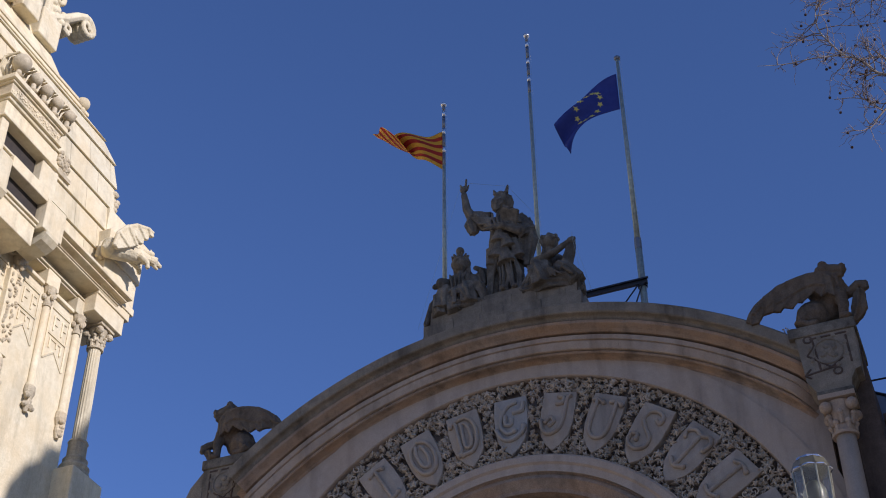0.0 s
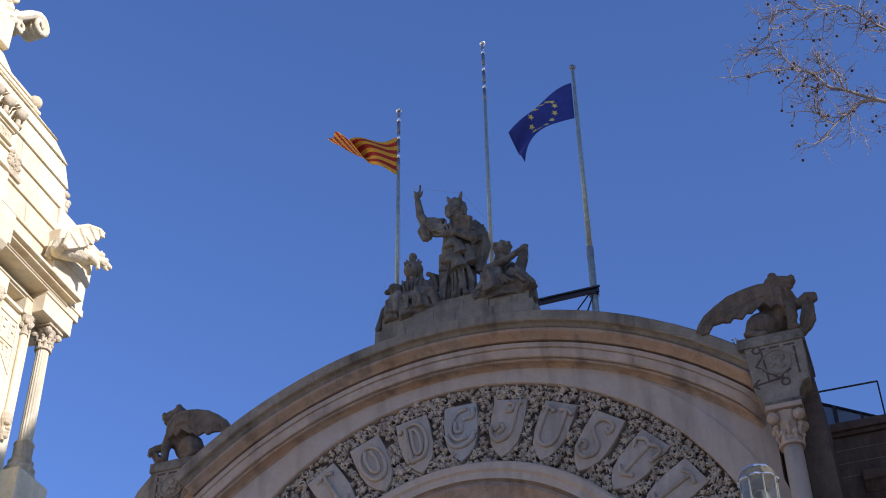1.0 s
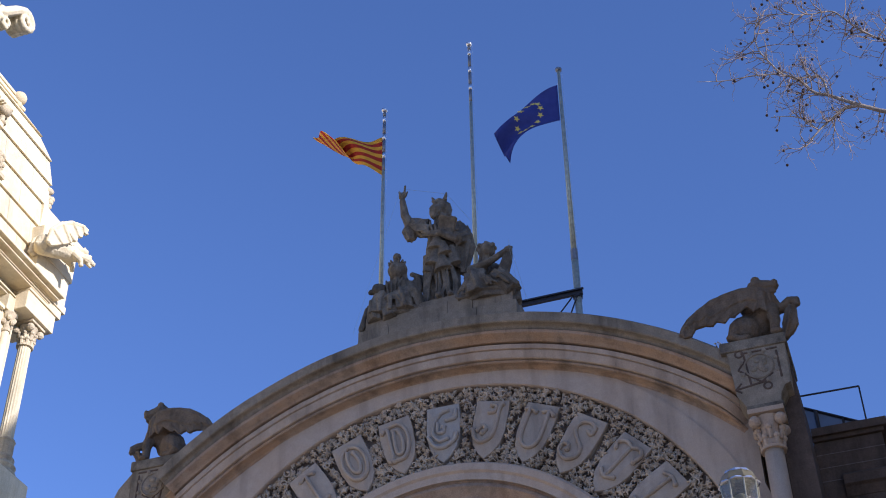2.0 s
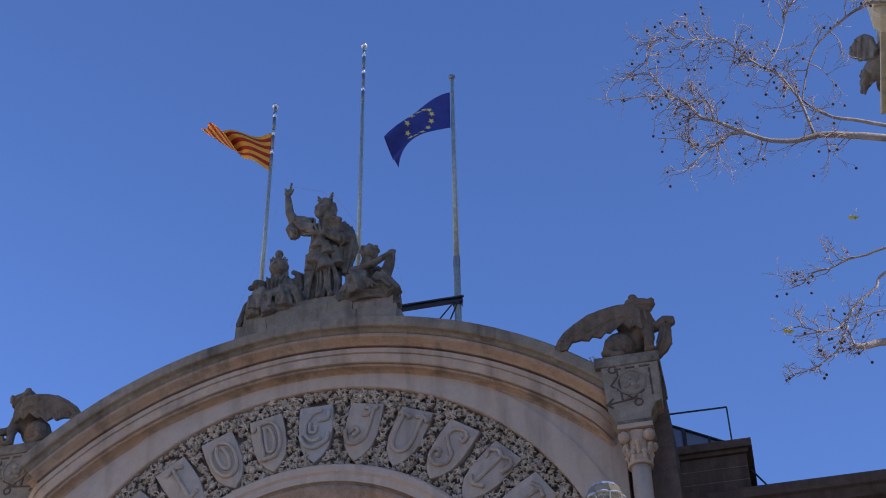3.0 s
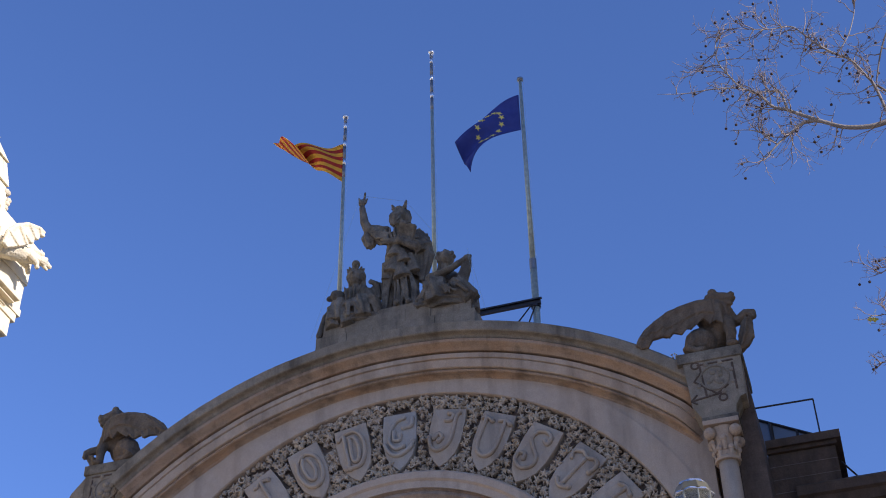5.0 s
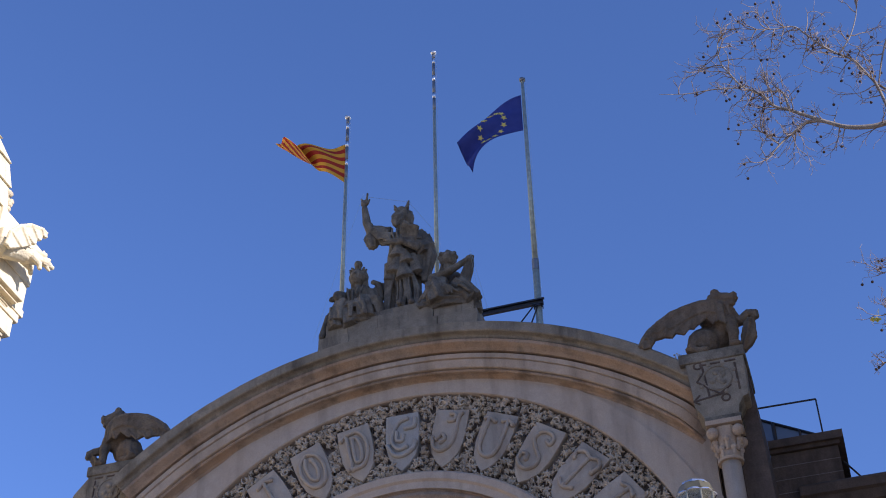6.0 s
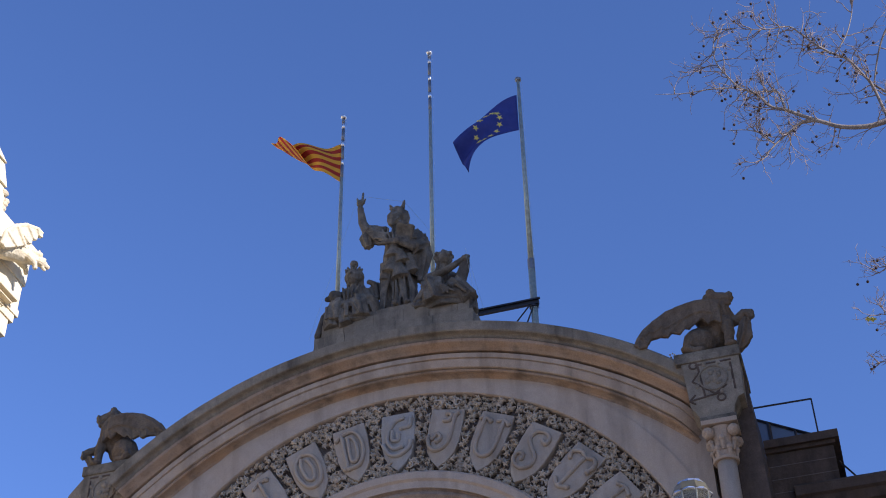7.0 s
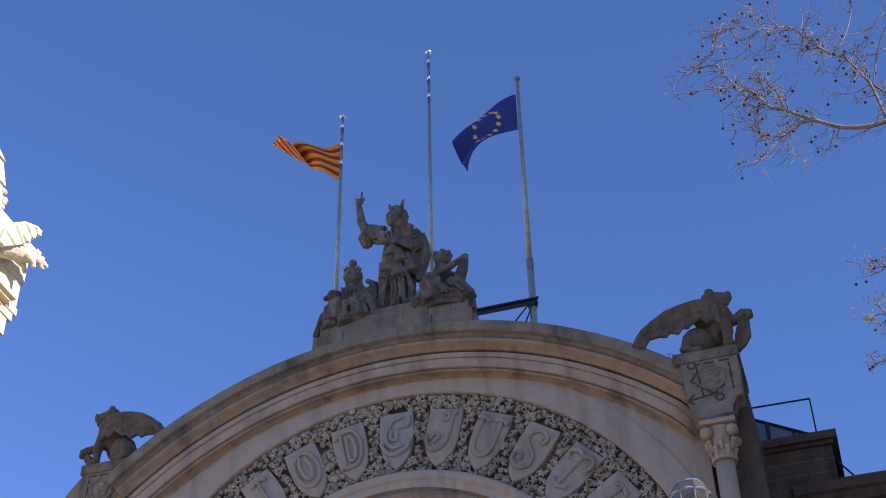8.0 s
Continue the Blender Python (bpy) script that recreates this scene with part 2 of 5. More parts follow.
def cloth_tube(bm, pts, radii, n=9, depth=0.16, twist=1.2, flat=1.0, seg=60, phase=0.0):
    """A limb wrapped in cloth: a tube with sharp folds running along it."""
    path = [Vector(p) for p in pts]
    fine, rad = [], []
    for i in range(len(path) - 1):
        for k in range(5):
            t = k / 5
            fine.append(path[i].lerp(path[i + 1], t))
            rad.append(radii[i] + (radii[i + 1] - radii[i]) * t)
    fine.append(path[-1]); rad.append(radii[-1])
    rings, last = [], None
    m = len(fine)
    for i, (p, r) in enumerate(zip(fine, rad)):
        d = (fine[min(i + 1, m - 1)] - fine[max(i - 1, 0)]).normalized()
        u = Vector((1, 0, 0)) - d * d.x if last is None else last - d * last.dot(d)
        if u.length < 0.05:
            u = Vector((0, 1, 0)) - d * d.y
        u.normalize()
        last = u
        w = d.cross(u)
        ring = []
        for k in range(seg):
            a = 2 * math.pi * k / seg
            f = n * a + phase + twist * math.sin(2.2 * i / m * math.pi + a) + 0.9 * math.sin(2 * a + phase)
            tri = abs(((f / math.pi) % 2) - 1)          # sharp ridges, rounded hollows
            f2 = abs(((2.3 * f / math.pi + 0.4 * i / m) % 2) - 1)
            rr = r * (1 + depth * (tri ** 1.6 - 0.5) + 0.35 * depth * (f2 - 0.5))
            ring.append(bm.verts.new(p + u * math.cos(a) * rr + w * math.sin(a) * rr * flat))
        rings.append(ring)
    for a, b in zip(rings, rings[1:]):
        for k in range(seg):
            bm.faces.new((a[k], a[(k + 1) % seg], b[(k + 1) % seg], b[k]))
    bm.faces.new(rings[0][::-1]); bm.faces.new(rings[-1])
    return bm


def blob(bm, c, r, rot=(0, 0, 0), seg=12):
    m = pose(*c, *rot) @ Matrix.Diagonal((*r, 1))
    bmesh.ops.create_uvsphere(bm, u_segments=seg, v_segments=max(6, seg // 2), radius=1.0, matrix=m)
    return bm


CARVE = bpy.data.textures.new("carving", "CLOUDS")
CARVE.noise_scale, CARVE.noise_depth = 0.06, 3


def carved(ob, voxel, depth=0.03, soften=0):
    """Melts the overlapping masses of a figure into one carved surface."""
    r = ob.modifiers.new("melt", "REMESH")
    r.mode, r.voxel_size, r.use_smooth_shade = "VOXEL", voxel, True
    if soften:
        m = ob.modifiers.new("soften", "SMOOTH")
        m.factor, m.iterations = 0.4, soften
    d = ob.modifiers.new("chisel", "DISPLACE")
    d.texture, d.strength, d.mid_level, d.texture_coords = CARVE, depth, 0.5, "LOCAL"
    return ob


# ================= ground =================
bm = bmesh.new()
box(bm, -1500, 1500, -1500, 1500, -0.4, 0.0)
tagged(part("ground", bm, M_PAVE), "pale grey concrete pavement reaching to the horizon", "ground", kind="structure")

# ================= the porch gable =================
ZC = 12.42            # height of the arch's centre
ZM = 10.38            # the mouldings over it are struck from lower down, flatter


def sector(bm, profile, a0, a1, seg, zc=ZC):
    """A closed outline of (radius, y) swept round the arch's centre from angle a0 to a1 (degrees from the crown)."""
    rings = []
    for i in range(seg + 1):
        a = radians(a0 + (a1 - a0) * i / seg)
        rings.append([bm.verts.new((r * math.sin(a), y, zc + r * math.cos(a))) for r, y in profile])
    n = len(profile)
    for p, q in zip(rings, rings[1:]):
        for k in range(n):
            bm.faces.new((p[k], p[(k + 1) % n], q[(k + 1) % n], q[k]))
    bm.faces.new(rings[0]); bm.faces.new(rings[-1][::-1])
    return bm


def dying(bm, profile, a0, a1, seg):
    """The end of a moulding, which sinks back into the wall."""
    rings = []
    for i in range(seg + 1):
        t = i / seg
        a = radians(a0 + (a1 - a0) * t)
        keep = math.cos(t * math.pi / 2)
        rings.append([bm.verts.new((r * math.sin(a), y * keep if y < 0 else y, ZM + r * math.cos(a))) for r, y in profile])
    n = len(profile)
    for p, q in zip(rings, rings[1:]):
        for k in range(n):
            bm.faces.new((p[k], p[(k + 1) % n], q[(k + 1) % n], q[k]))
    bm.faces.new(rings[0]); bm.faces.new(rings[-1][::-1])
    return bm


gable = thing("porch_gable", "grey-brown sandstone porch gable with a round arch and carved band", "facade", kind="structure")
# plain band between the carving and the mouldings, with the two shoulders
part("plain_band", sector(bmesh.new(), [(6.065, -0.01), (6.05, 0.02), (6.05, 1.2), (6.62, 1.2), (6.62, -0.02)], -90, 90, 96), M_PLAIN, gable, "smooth plain stone band")
for s in (-1, 1):
    pts = []
    for i in range(25):
        a = radians(90 - (90 - 12) * i / 24)
        pts.append((s * 6.30 * math.sin(a), ZC + 6.30 * math.cos(a)))
    for i in range(13):
        a = radians(9 + 36.5 * i / 12)
        pts.append((s * 8.75 * math.sin(a), ZM + 8.75 * math.cos(a)))
    pts += [(s * 6.30, 16.4), (s * 6.30, 15.0), (s * 6.62, 14.0), (s * 6.62, ZC)]
    # The deep shadow beside the column is painted as dark stone.
    part("column_recess", B(min(s * 6.29, s * 6.80), max(s * 6.29, s * 6.80), 0.35, 1.2, ZC, 17.2), M_DARKSTONE_SHADE, gable, "recess behind the column, deep shadow put into its colour")
    part("spandrel", prism(bmesh.new(), pts, "y", 0.004, 1.2), M_PLAIN, gable)
    part("pier", B(min(s * 4.1, s * 7.05), max(s * 4.1, s * 7.05), 0.0, 2.6, 0.0, ZC - 0.004), M_PLAIN, gable)

# mouldings, cut into voussoirs
PROFILES = [      # radius from the lower centre and depth, from the inner edge outwards
    ("architrave_stone", [(8.36, 0.3), (8.36, -0.004), (8.40, -0.03), (8.425, -0.10), (8.43, -0.17), (8.427, -0.22), (8.45, -0.245), (8.477, -0.24), (8.49, 0.3)], M_CORNICE, 3.1, 46.6),
    ("moulding_stone", [(8.495, 0.3), (8.495, -0.29), (8.51, -0.305), (8.66, -0.335), (8.672, -0.31), (8.69, -0.31), (8.70, -0.355), (8.80, -0.36), (8.815, 0.3)], M_GABLE, 3.1, 46.0),
    ("cornice_stone", [(8.85, 0.3), (8.85, -0.385), (8.865, -0.40), (8.895, -0.435), (8.925, -0.49), (8.955, -0.545), (8.97, -0.56), (9.025, -0.565), (9.03, 0.3)], M_CORNICE, 4.0, 44.4),
    ("coping_stone", [(9.04, 1.4), (9.04, -0.50), (9.07, -0.535), (9.11, -0.56), (9.13, -0.60), (9.137, -0.69), (9.16, -0.71), (9.355, -0.715), (9.42, -0.63), (9.81, 0.2), (9.81, 1.4)], M_TOP, 4.0, 43.0)]
part("arch_core", sector(bmesh.new(), [(8.40, 0.03), (8.40, 1.3), (9.5, 1.3), (9.45, 0.0), (9.06, -0.26), (8.50, -0.14)], -43, 43, 60, ZM), M_CORNICE, gable)
for name, prof, m, step, span in PROFILES:
    bm = bmesh.new()
    sector(bm, prof, -step / 2 + 0.004, step / 2 - 0.004, 4, ZM)
    for v in bm.verts:
        v.co.z -= ZM
    first = part(name, bm, m, gable)
    first.location = (0, 0, ZM)
    k = 1
    while (k + 0.5) * step < span - (0.5 if name == "coping_stone" else 2.0):
        for s in (-1, 1):
            ob = new(name, first.data)
            ob.parent = gable
            ob.location, ob.rotation_euler = (0, 0.003 * ((k * 7 + s) % 3 - 1), ZM), (0, radians(s * k * step), 0)
        k += 1
    last = (k - 0.5) * step
    for s in ((1,) if name in ("cornice_stone", "coping_stone") else (-1, 1)):
        part("stop_stone", dying(bmesh.new(), prof, s * last, s * span, 10), m, gable)

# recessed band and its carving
# The ground's dark tone deepens the shadowed gaps between the leaves.
part("band_ground", sector(bmesh.new(), [(4.1, 0.24), (4.1, 1.2), (6.075, 1.2), (6.075, 0.24)], -90, 90, 80), M_RECESS, gable, "recessed ground of the carved band, darkened as shade between the leaves")


def shield_outline(k=1.0):
    w, top, tip = 0.35 * k, 0.58 * k, -0.76 * k
    right = [(w, top), (w * 1.04, 0.2 * k), (w * 1.0, -0.15 * k), (w * 0.82, -0.42 * k), (w * 0.45, -0.62 * k), (0, tip)]
    return right + [(-x, z) for x, z in right[-2::-1]]


def near_shield(x, z, lean):
    """Whether a point at x, z from the arch's centre lies on one of the shields."""
    a = math.degrees(math.atan2(x, z))
    for k in range(-8, 9):
        d = radians(a - k * 11.25)
        r = math.hypot(x, z)
        u, w = r * math.sin(d), r * math.cos(d) - 5.1
        if abs(u) < 0.365 + lean and -0.76 - lean < w < 0.6 + lean and (w > -0.3 or abs(u) < 0.38 * (w + 0.8) / 0.5 + lean):
            return True
    return False


WORDS = "PALACIODEJUSTICIA"
BOWL = [(0.24, 0.26), (0.13, 0.43), (-0.05, 0.40), (-0.19, 0.18), (-0.22, -0.10), (-0.10, -0.34), (0.10, -0.38), (0.26, -0.26)]
STROKES = {       # rounded uncial letters, as strokes of (across, up) on a shield
    "P": [[(-0.28, 0.34), (-0.14, 0.40), (-0.12, 0.0), (-0.13, -0.44)], [(-0.14, 0.38), (0.10, 0.42), (0.22, 0.22), (0.14, 0.0), (-0.06, -0.04)]],
    "A": [[(-0.22, -0.40), (-0.16, 0.0), (0.0, 0.42)], [(0.0, 0.42), (0.16, 0.0), (0.22, -0.40)], [(-0.16, -0.06), (0.16, -0.06)]],
    "L": [[(-0.24, 0.42), (-0.12, 0.36), (-0.10, -0.1), (-0.12, -0.38)], [(-0.12, -0.38), (0.1, -0.42), (0.24, -0.26)]],
    "C": [BOWL],
    "I": [[(0.02, 0.40), (0.0, 0.1), (-0.02, -0.40)], [(-0.16, 0.36), (0.02, 0.42), (0.18, 0.36)], [(-0.18, -0.36), (0.0, -0.42), (0.16, -0.36)]],
    "O": [[(0.0, 0.40), (-0.20, 0.26), (-0.26, -0.05), (-0.15, -0.38), (0.04, -0.46), (0.20, -0.32), (0.26, 0.0), (0.18, 0.28), (0.0, 0.40)],
          [(-0.06, 0.30), (-0.12, 0.10), (-0.08, -0.22), (0.04, -0.28), (0.11, -0.05), (0.06, 0.22)]],
    "D": [[(-0.30, 0.30), (-0.17, 0.38), (-0.16, 0.0), (-0.15, -0.36), (-0.22, -0.42)], [(-0.17, 0.40), (0.08, 0.42), (0.23, 0.20), (0.24, -0.14), (0.10, -0.42), (-0.14, -0.44)],
          [(-0.04, 0.28), (-0.05, -0.26), (0.08, -0.28), (0.12, 0.0), (0.06, 0.26), (-0.04, 0.28)]],
    "E": [[(0.14, 0.44), (-0.05, 0.37), (-0.18, 0.14), (-0.20, -0.10), (-0.06, -0.28), (0.10, -0.24)], [(0.30, 0.42), (0.27, 0.22), (0.10, 0.20)],
          [(-0.10, 0.16), (-0.10, -0.06), (0.02, -0.08), (0.03, 0.04)], [(-0.31, -0.14), (-0.17, -0.38), (0.03, -0.44), (0.25, -0.30), (0.30, -0.16)]],
    "J": [[(0.26, 0.48), (0.19, 0.38), (0.16, -0.10), (0.07, -0.32), (-0.10, -0.41), (-0.25, -0.32), (-0.31, -0.12)], [(-0.22, -0.16), (-0.12, -0.02), (-0.03, -0.12), (-0.10, -0.20)],
          [(-0.04, 0.28), (0.09, 0.30), (0.12, 0.42), (0.02, 0.46)]],
    "U": [[(-0.22, 0.42), (-0.22, -0.18), (-0.12, -0.40), (0.06, -0.43), (0.19, -0.22), (0.20, 0.42)], [(-0.32, 0.38), (-0.22, 0.42), (-0.08, 0.36)], [(0.06, 0.38), (0.20, 0.42), (0.31, 0.36)]],
    "S": [[(0.09, 0.26), (0.20, 0.20), (0.21, 0.36), (0.06, 0.44), (-0.11, 0.38), (-0.16, 0.20), (-0.02, 0.02), (0.14, -0.14), (0.14, -0.34), (-0.04, -0.46), (-0.24, -0.36), (-0.25, -0.18), (-0.12, -0.16), (-0.10, -0.26)]],
    "T": [[(0.02, 0.34), (0.0, 0.0), (-0.02, -0.38)], [(-0.22, 0.18), (-0.28, 0.32), (-0.12, 0.43), (0.04, 0.37), (0.20, 0.43), (0.31, 0.32), (0.27, 0.14)], [(-0.20, -0.30), (-0.04, -0.42), (0.14, -0.34)]],
}
for k, ch in enumerate(WORDS):
    ang = (k - 8) * 11.25
    bm = bmesh.new()
    out = shield_outline()
    front = [bm.verts.new((x, -0.0, z)) for x, z in out]
    mid = [bm.verts.new((x * 1.02, 0.03, z * 1.02)) for x, z in out]
    back = [bm.verts.new((x, 0.26, z)) for x, z in out]
    inner = [bm.verts.new((x * 0.55, -0.035, z * 0.55)) for x, z in out]
    for p, q in ((front, mid), (mid, back), (inner, front)):
        for i in range(len(out)):
            j = (i + 1) % len(out)
            bm.faces.new((p[i], p[j], q[j], q[i]))
    bm.faces.new(inner)
    sh = part("shield", bm, M_BLUE_SHIELD if k == 8 else M_SHIELD, gable, "bluish stone shield" if k == 8 else "pale stone shield")
    a = radians(ang)
    sh.location = (5.1 * math.sin(a), 0.055, ZC + 5.1 * math.cos(a))
    sh.rotation_euler = (0, a, 0)
    mat = M_BLUE_SHIELD if k == 8 else M_SHIELD
    bm = bmesh.new()
    for stroke in STROKES[ch]:
        path = smooth_path([(u, -0.03, v) for u, v in stroke])
        tube(bm, path, 0.045, 7)
        blob(bm, path[-1], (0.06, 0.05, 0.06), seg=8)
    for v in bm.verts:
        v.co.y = -0.045 + (v.co.y + 0.03) * 1.4
    part("letter", bm, mat, sh, smooth=True)

rng = random.Random(5)
verts, faces = [], []


LOBES = (1.10, 0.44, 0.95, 0.40, 0.80, 0.30, 0.34, 0.30, 0.80, 0.40, 0.95, 0.44)      # a vine leaf's five points and its stalk


def leaf(cx, cz, size, turn, depth):
    """One carved vine leaf: five pointed lobes round a raised rib, its sides running back to the ground."""
    base = len(verts)
    n = len(LOBES)
    tx, tz = rng.uniform(-0.4, 0.4), rng.uniform(-0.4, 0.4)
    for i in range(n):
        a = turn + 2 * math.pi * i / n
        r = size * 1.3 * LOBES[i] * rng.uniform(0.8, 1.2)
        dx, dz = r * math.cos(a), r * math.sin(a)
        verts.append((cx + dx, depth + 0.02 + tx * dx + tz * dz, cz + dz))
    for i in range(n):
        x, y, z = verts[base + i]
        verts.append((cx + (x - cx) * 0.8, min(0.25, y + 0.07), cz + (z - cz) * 0.8))
    verts.append((cx, depth - 0.022, cz))
    for i in range(n):
        j = (i + 1) % n
        faces.append((base + i, base + j, base + 2 * n))
        faces.append((base + i, base + n + i, base + n + j, base + j))


for row in range(16):
    r = 4.29 + row * 0.113
    count = int(math.pi * r / 0.108)
    for i in range(count):
        a = -math.pi / 2 + math.pi * (i + 0.5 + rng.uniform(-0.3, 0.3)) / count
        rr = r + rng.uniform(-0.05, 0.05)
        x, z = rr * math.sin(a), rr * math.cos(a)
        if near_shield(x, z, 0.03) or rng.random() < 0.04:
            continue
        leaf(x, ZC + z, rng.uniform(0.058, 0.096), rng.uniform(0, 6.28), rng.uniform(0.02, 0.11))
me = bpy.data.meshes.new("leaf_carving")
me.from_pydata(verts, [], faces)
me.materials.append(M_RELIEF)
lc = new("leaf_carving", me)
lc.parent = gable
tagged(lc, "dense carved stone vine leaves", kind="stuff")
# curling stems between the leaves
bm = bmesh.new()
for i in range(300):
    a = radians(rng.uniform(-88, 88))
    r = rng.uniform(4.35, 5.9)
    x, z = r * math.sin(a), r * math.cos(a)
    if near_shield(x, z, 0.08):
        continue
    t0, sgn, rad = rng.uniform(0, 6.28), rng.choice((-1, 1)), rng.uniform(0.06, 0.11)
    tube(bm, [(x + rad * (1 - j * 0.1) * math.cos(t0 + sgn * j * 0.75), 0.035, ZC + z + rad * (1 - j * 0.1) * math.sin(t0 + sgn * j * 0.75)) for j in range(8)], 0.016, 5)
tagged(part("stem_carving", bm, M_RELIEF, gable, "", smooth=True), kind="stuff")

# inner archivolts and the deep soffit
for name, prof, m in (
        ("archivolt", [(4.22, 0.6), (4.22, -0.02), (4.16, -0.08), (4.02, -0.08), (3.98, -0.03), (3.83, -0.03), (3.83, 0.6)], M_PLAIN),
        ("inner_moulding", [(3.82, 0.6), (3.82, 0.02), (3.79, 0.05), (3.75, 0.0), (3.68, -0.03), (3.60, 0.02), (3.50, 0.08), (3.42, 0.08), (3.42, 0.6)], M_CORNICE),
        ("soffit", [(3.44, 0.5), (3.30, 0.5), (3.30, 2.6), (3.44, 2.6)], M_CORNICE)):
    part(name, sector(bmesh.new(), prof, -90, 90, 64), m, gable)
for s in (-1, 1):
    part("jamb", B(min(s * 3.3, s * 4.096), max(s * 3.3, s * 4.096), 0.0, 2.6, 0, ZC - 0.004), M_GABLE, gable)
part("roof_deck", prism(bmesh.new(), [(-6.6, 16.5), (-6.6, 12.5), (6.6, 12.5), (6.6, 16.5), (4.5, 18.2), (0, 19.0), (-4.5, 18.2)], "y", 1.41, 6.0), M_ROOF, gable, "grey lead roof behind the gable")

# end pedestals, their columns and battered side piers


def capital(cx, cy, z0, z1, r, m, parent, flip=False, leaves=8):
    """A leafy capital: a flaring bell with two rows of curled leaves and a square abacus."""
    bm = bmesh.new()
    h = z1 - z0
    lathe(bm, cx, cy, [(r * 1.25, z0), (r * 1.3, z0 + 0.06 * h), (r * 1.0, z0 + 0.12 * h), (r * 1.05, z0 + 0.5 * h), (r * 1.5, z0 + 0.86 * h)], 16)
    for row, (zz, rr, sz) in enumerate(((0.30, 1.15, 0.34), (0.52, 1.35, 0.32))):
        for i in range(leaves):
            a = 2 * math.pi * (i + 0.5 * row) / leaves
            blob(bm, (cx + rr * r * math.cos(a), cy + rr * r * math.sin(a), z0 + zz * h), (sz * r, sz * r, sz * r * 0.95), seg=8)
            tube(bm, [(cx + r * math.cos(a), cy + r * math.sin(a), z0 + (zz - 0.25) * h), (cx + rr * r * math.cos(a), cy + rr * r * math.sin(a), z0 + zz * h)], r * 0.22, 6)
    for sx in (-1, 1):
        for sy in (-1, 1):
            blob(bm, (cx + sx * 1.25 * r, cy + sy * 1.25 * r, z0 + 0.70 * h), (0.62 * r, 0.62 * r, 0.62 * r), seg=10)
            blob(bm, (cx + sx * 1.45 * r, cy + sy * 1.6 * r, z0 + 0.70 * h), (0.3 * r, 0.3 * r, 0.3 * r), seg=8)
    box(bm, cx - 1.75 * r, cx + 1.75 * r, cy - 1.75 * r, cy + 1.75 * r, z0 + 0.88 * h, z1)
    return part("capital", bm, m, parent, "leafy carved capital", flip=flip, smooth=False)


BACK = {1: 1.0, -1: 1.0256}         # the west pedestal and its beast stand a little behind the coping


def set_back(x, y, z, s):
    return (s * (8.34 + BACK[s] * (x - 8.34)), -24.24 + BACK[s] * (y + 24.24), 1.6 + BACK[s] * (z - 1.6))


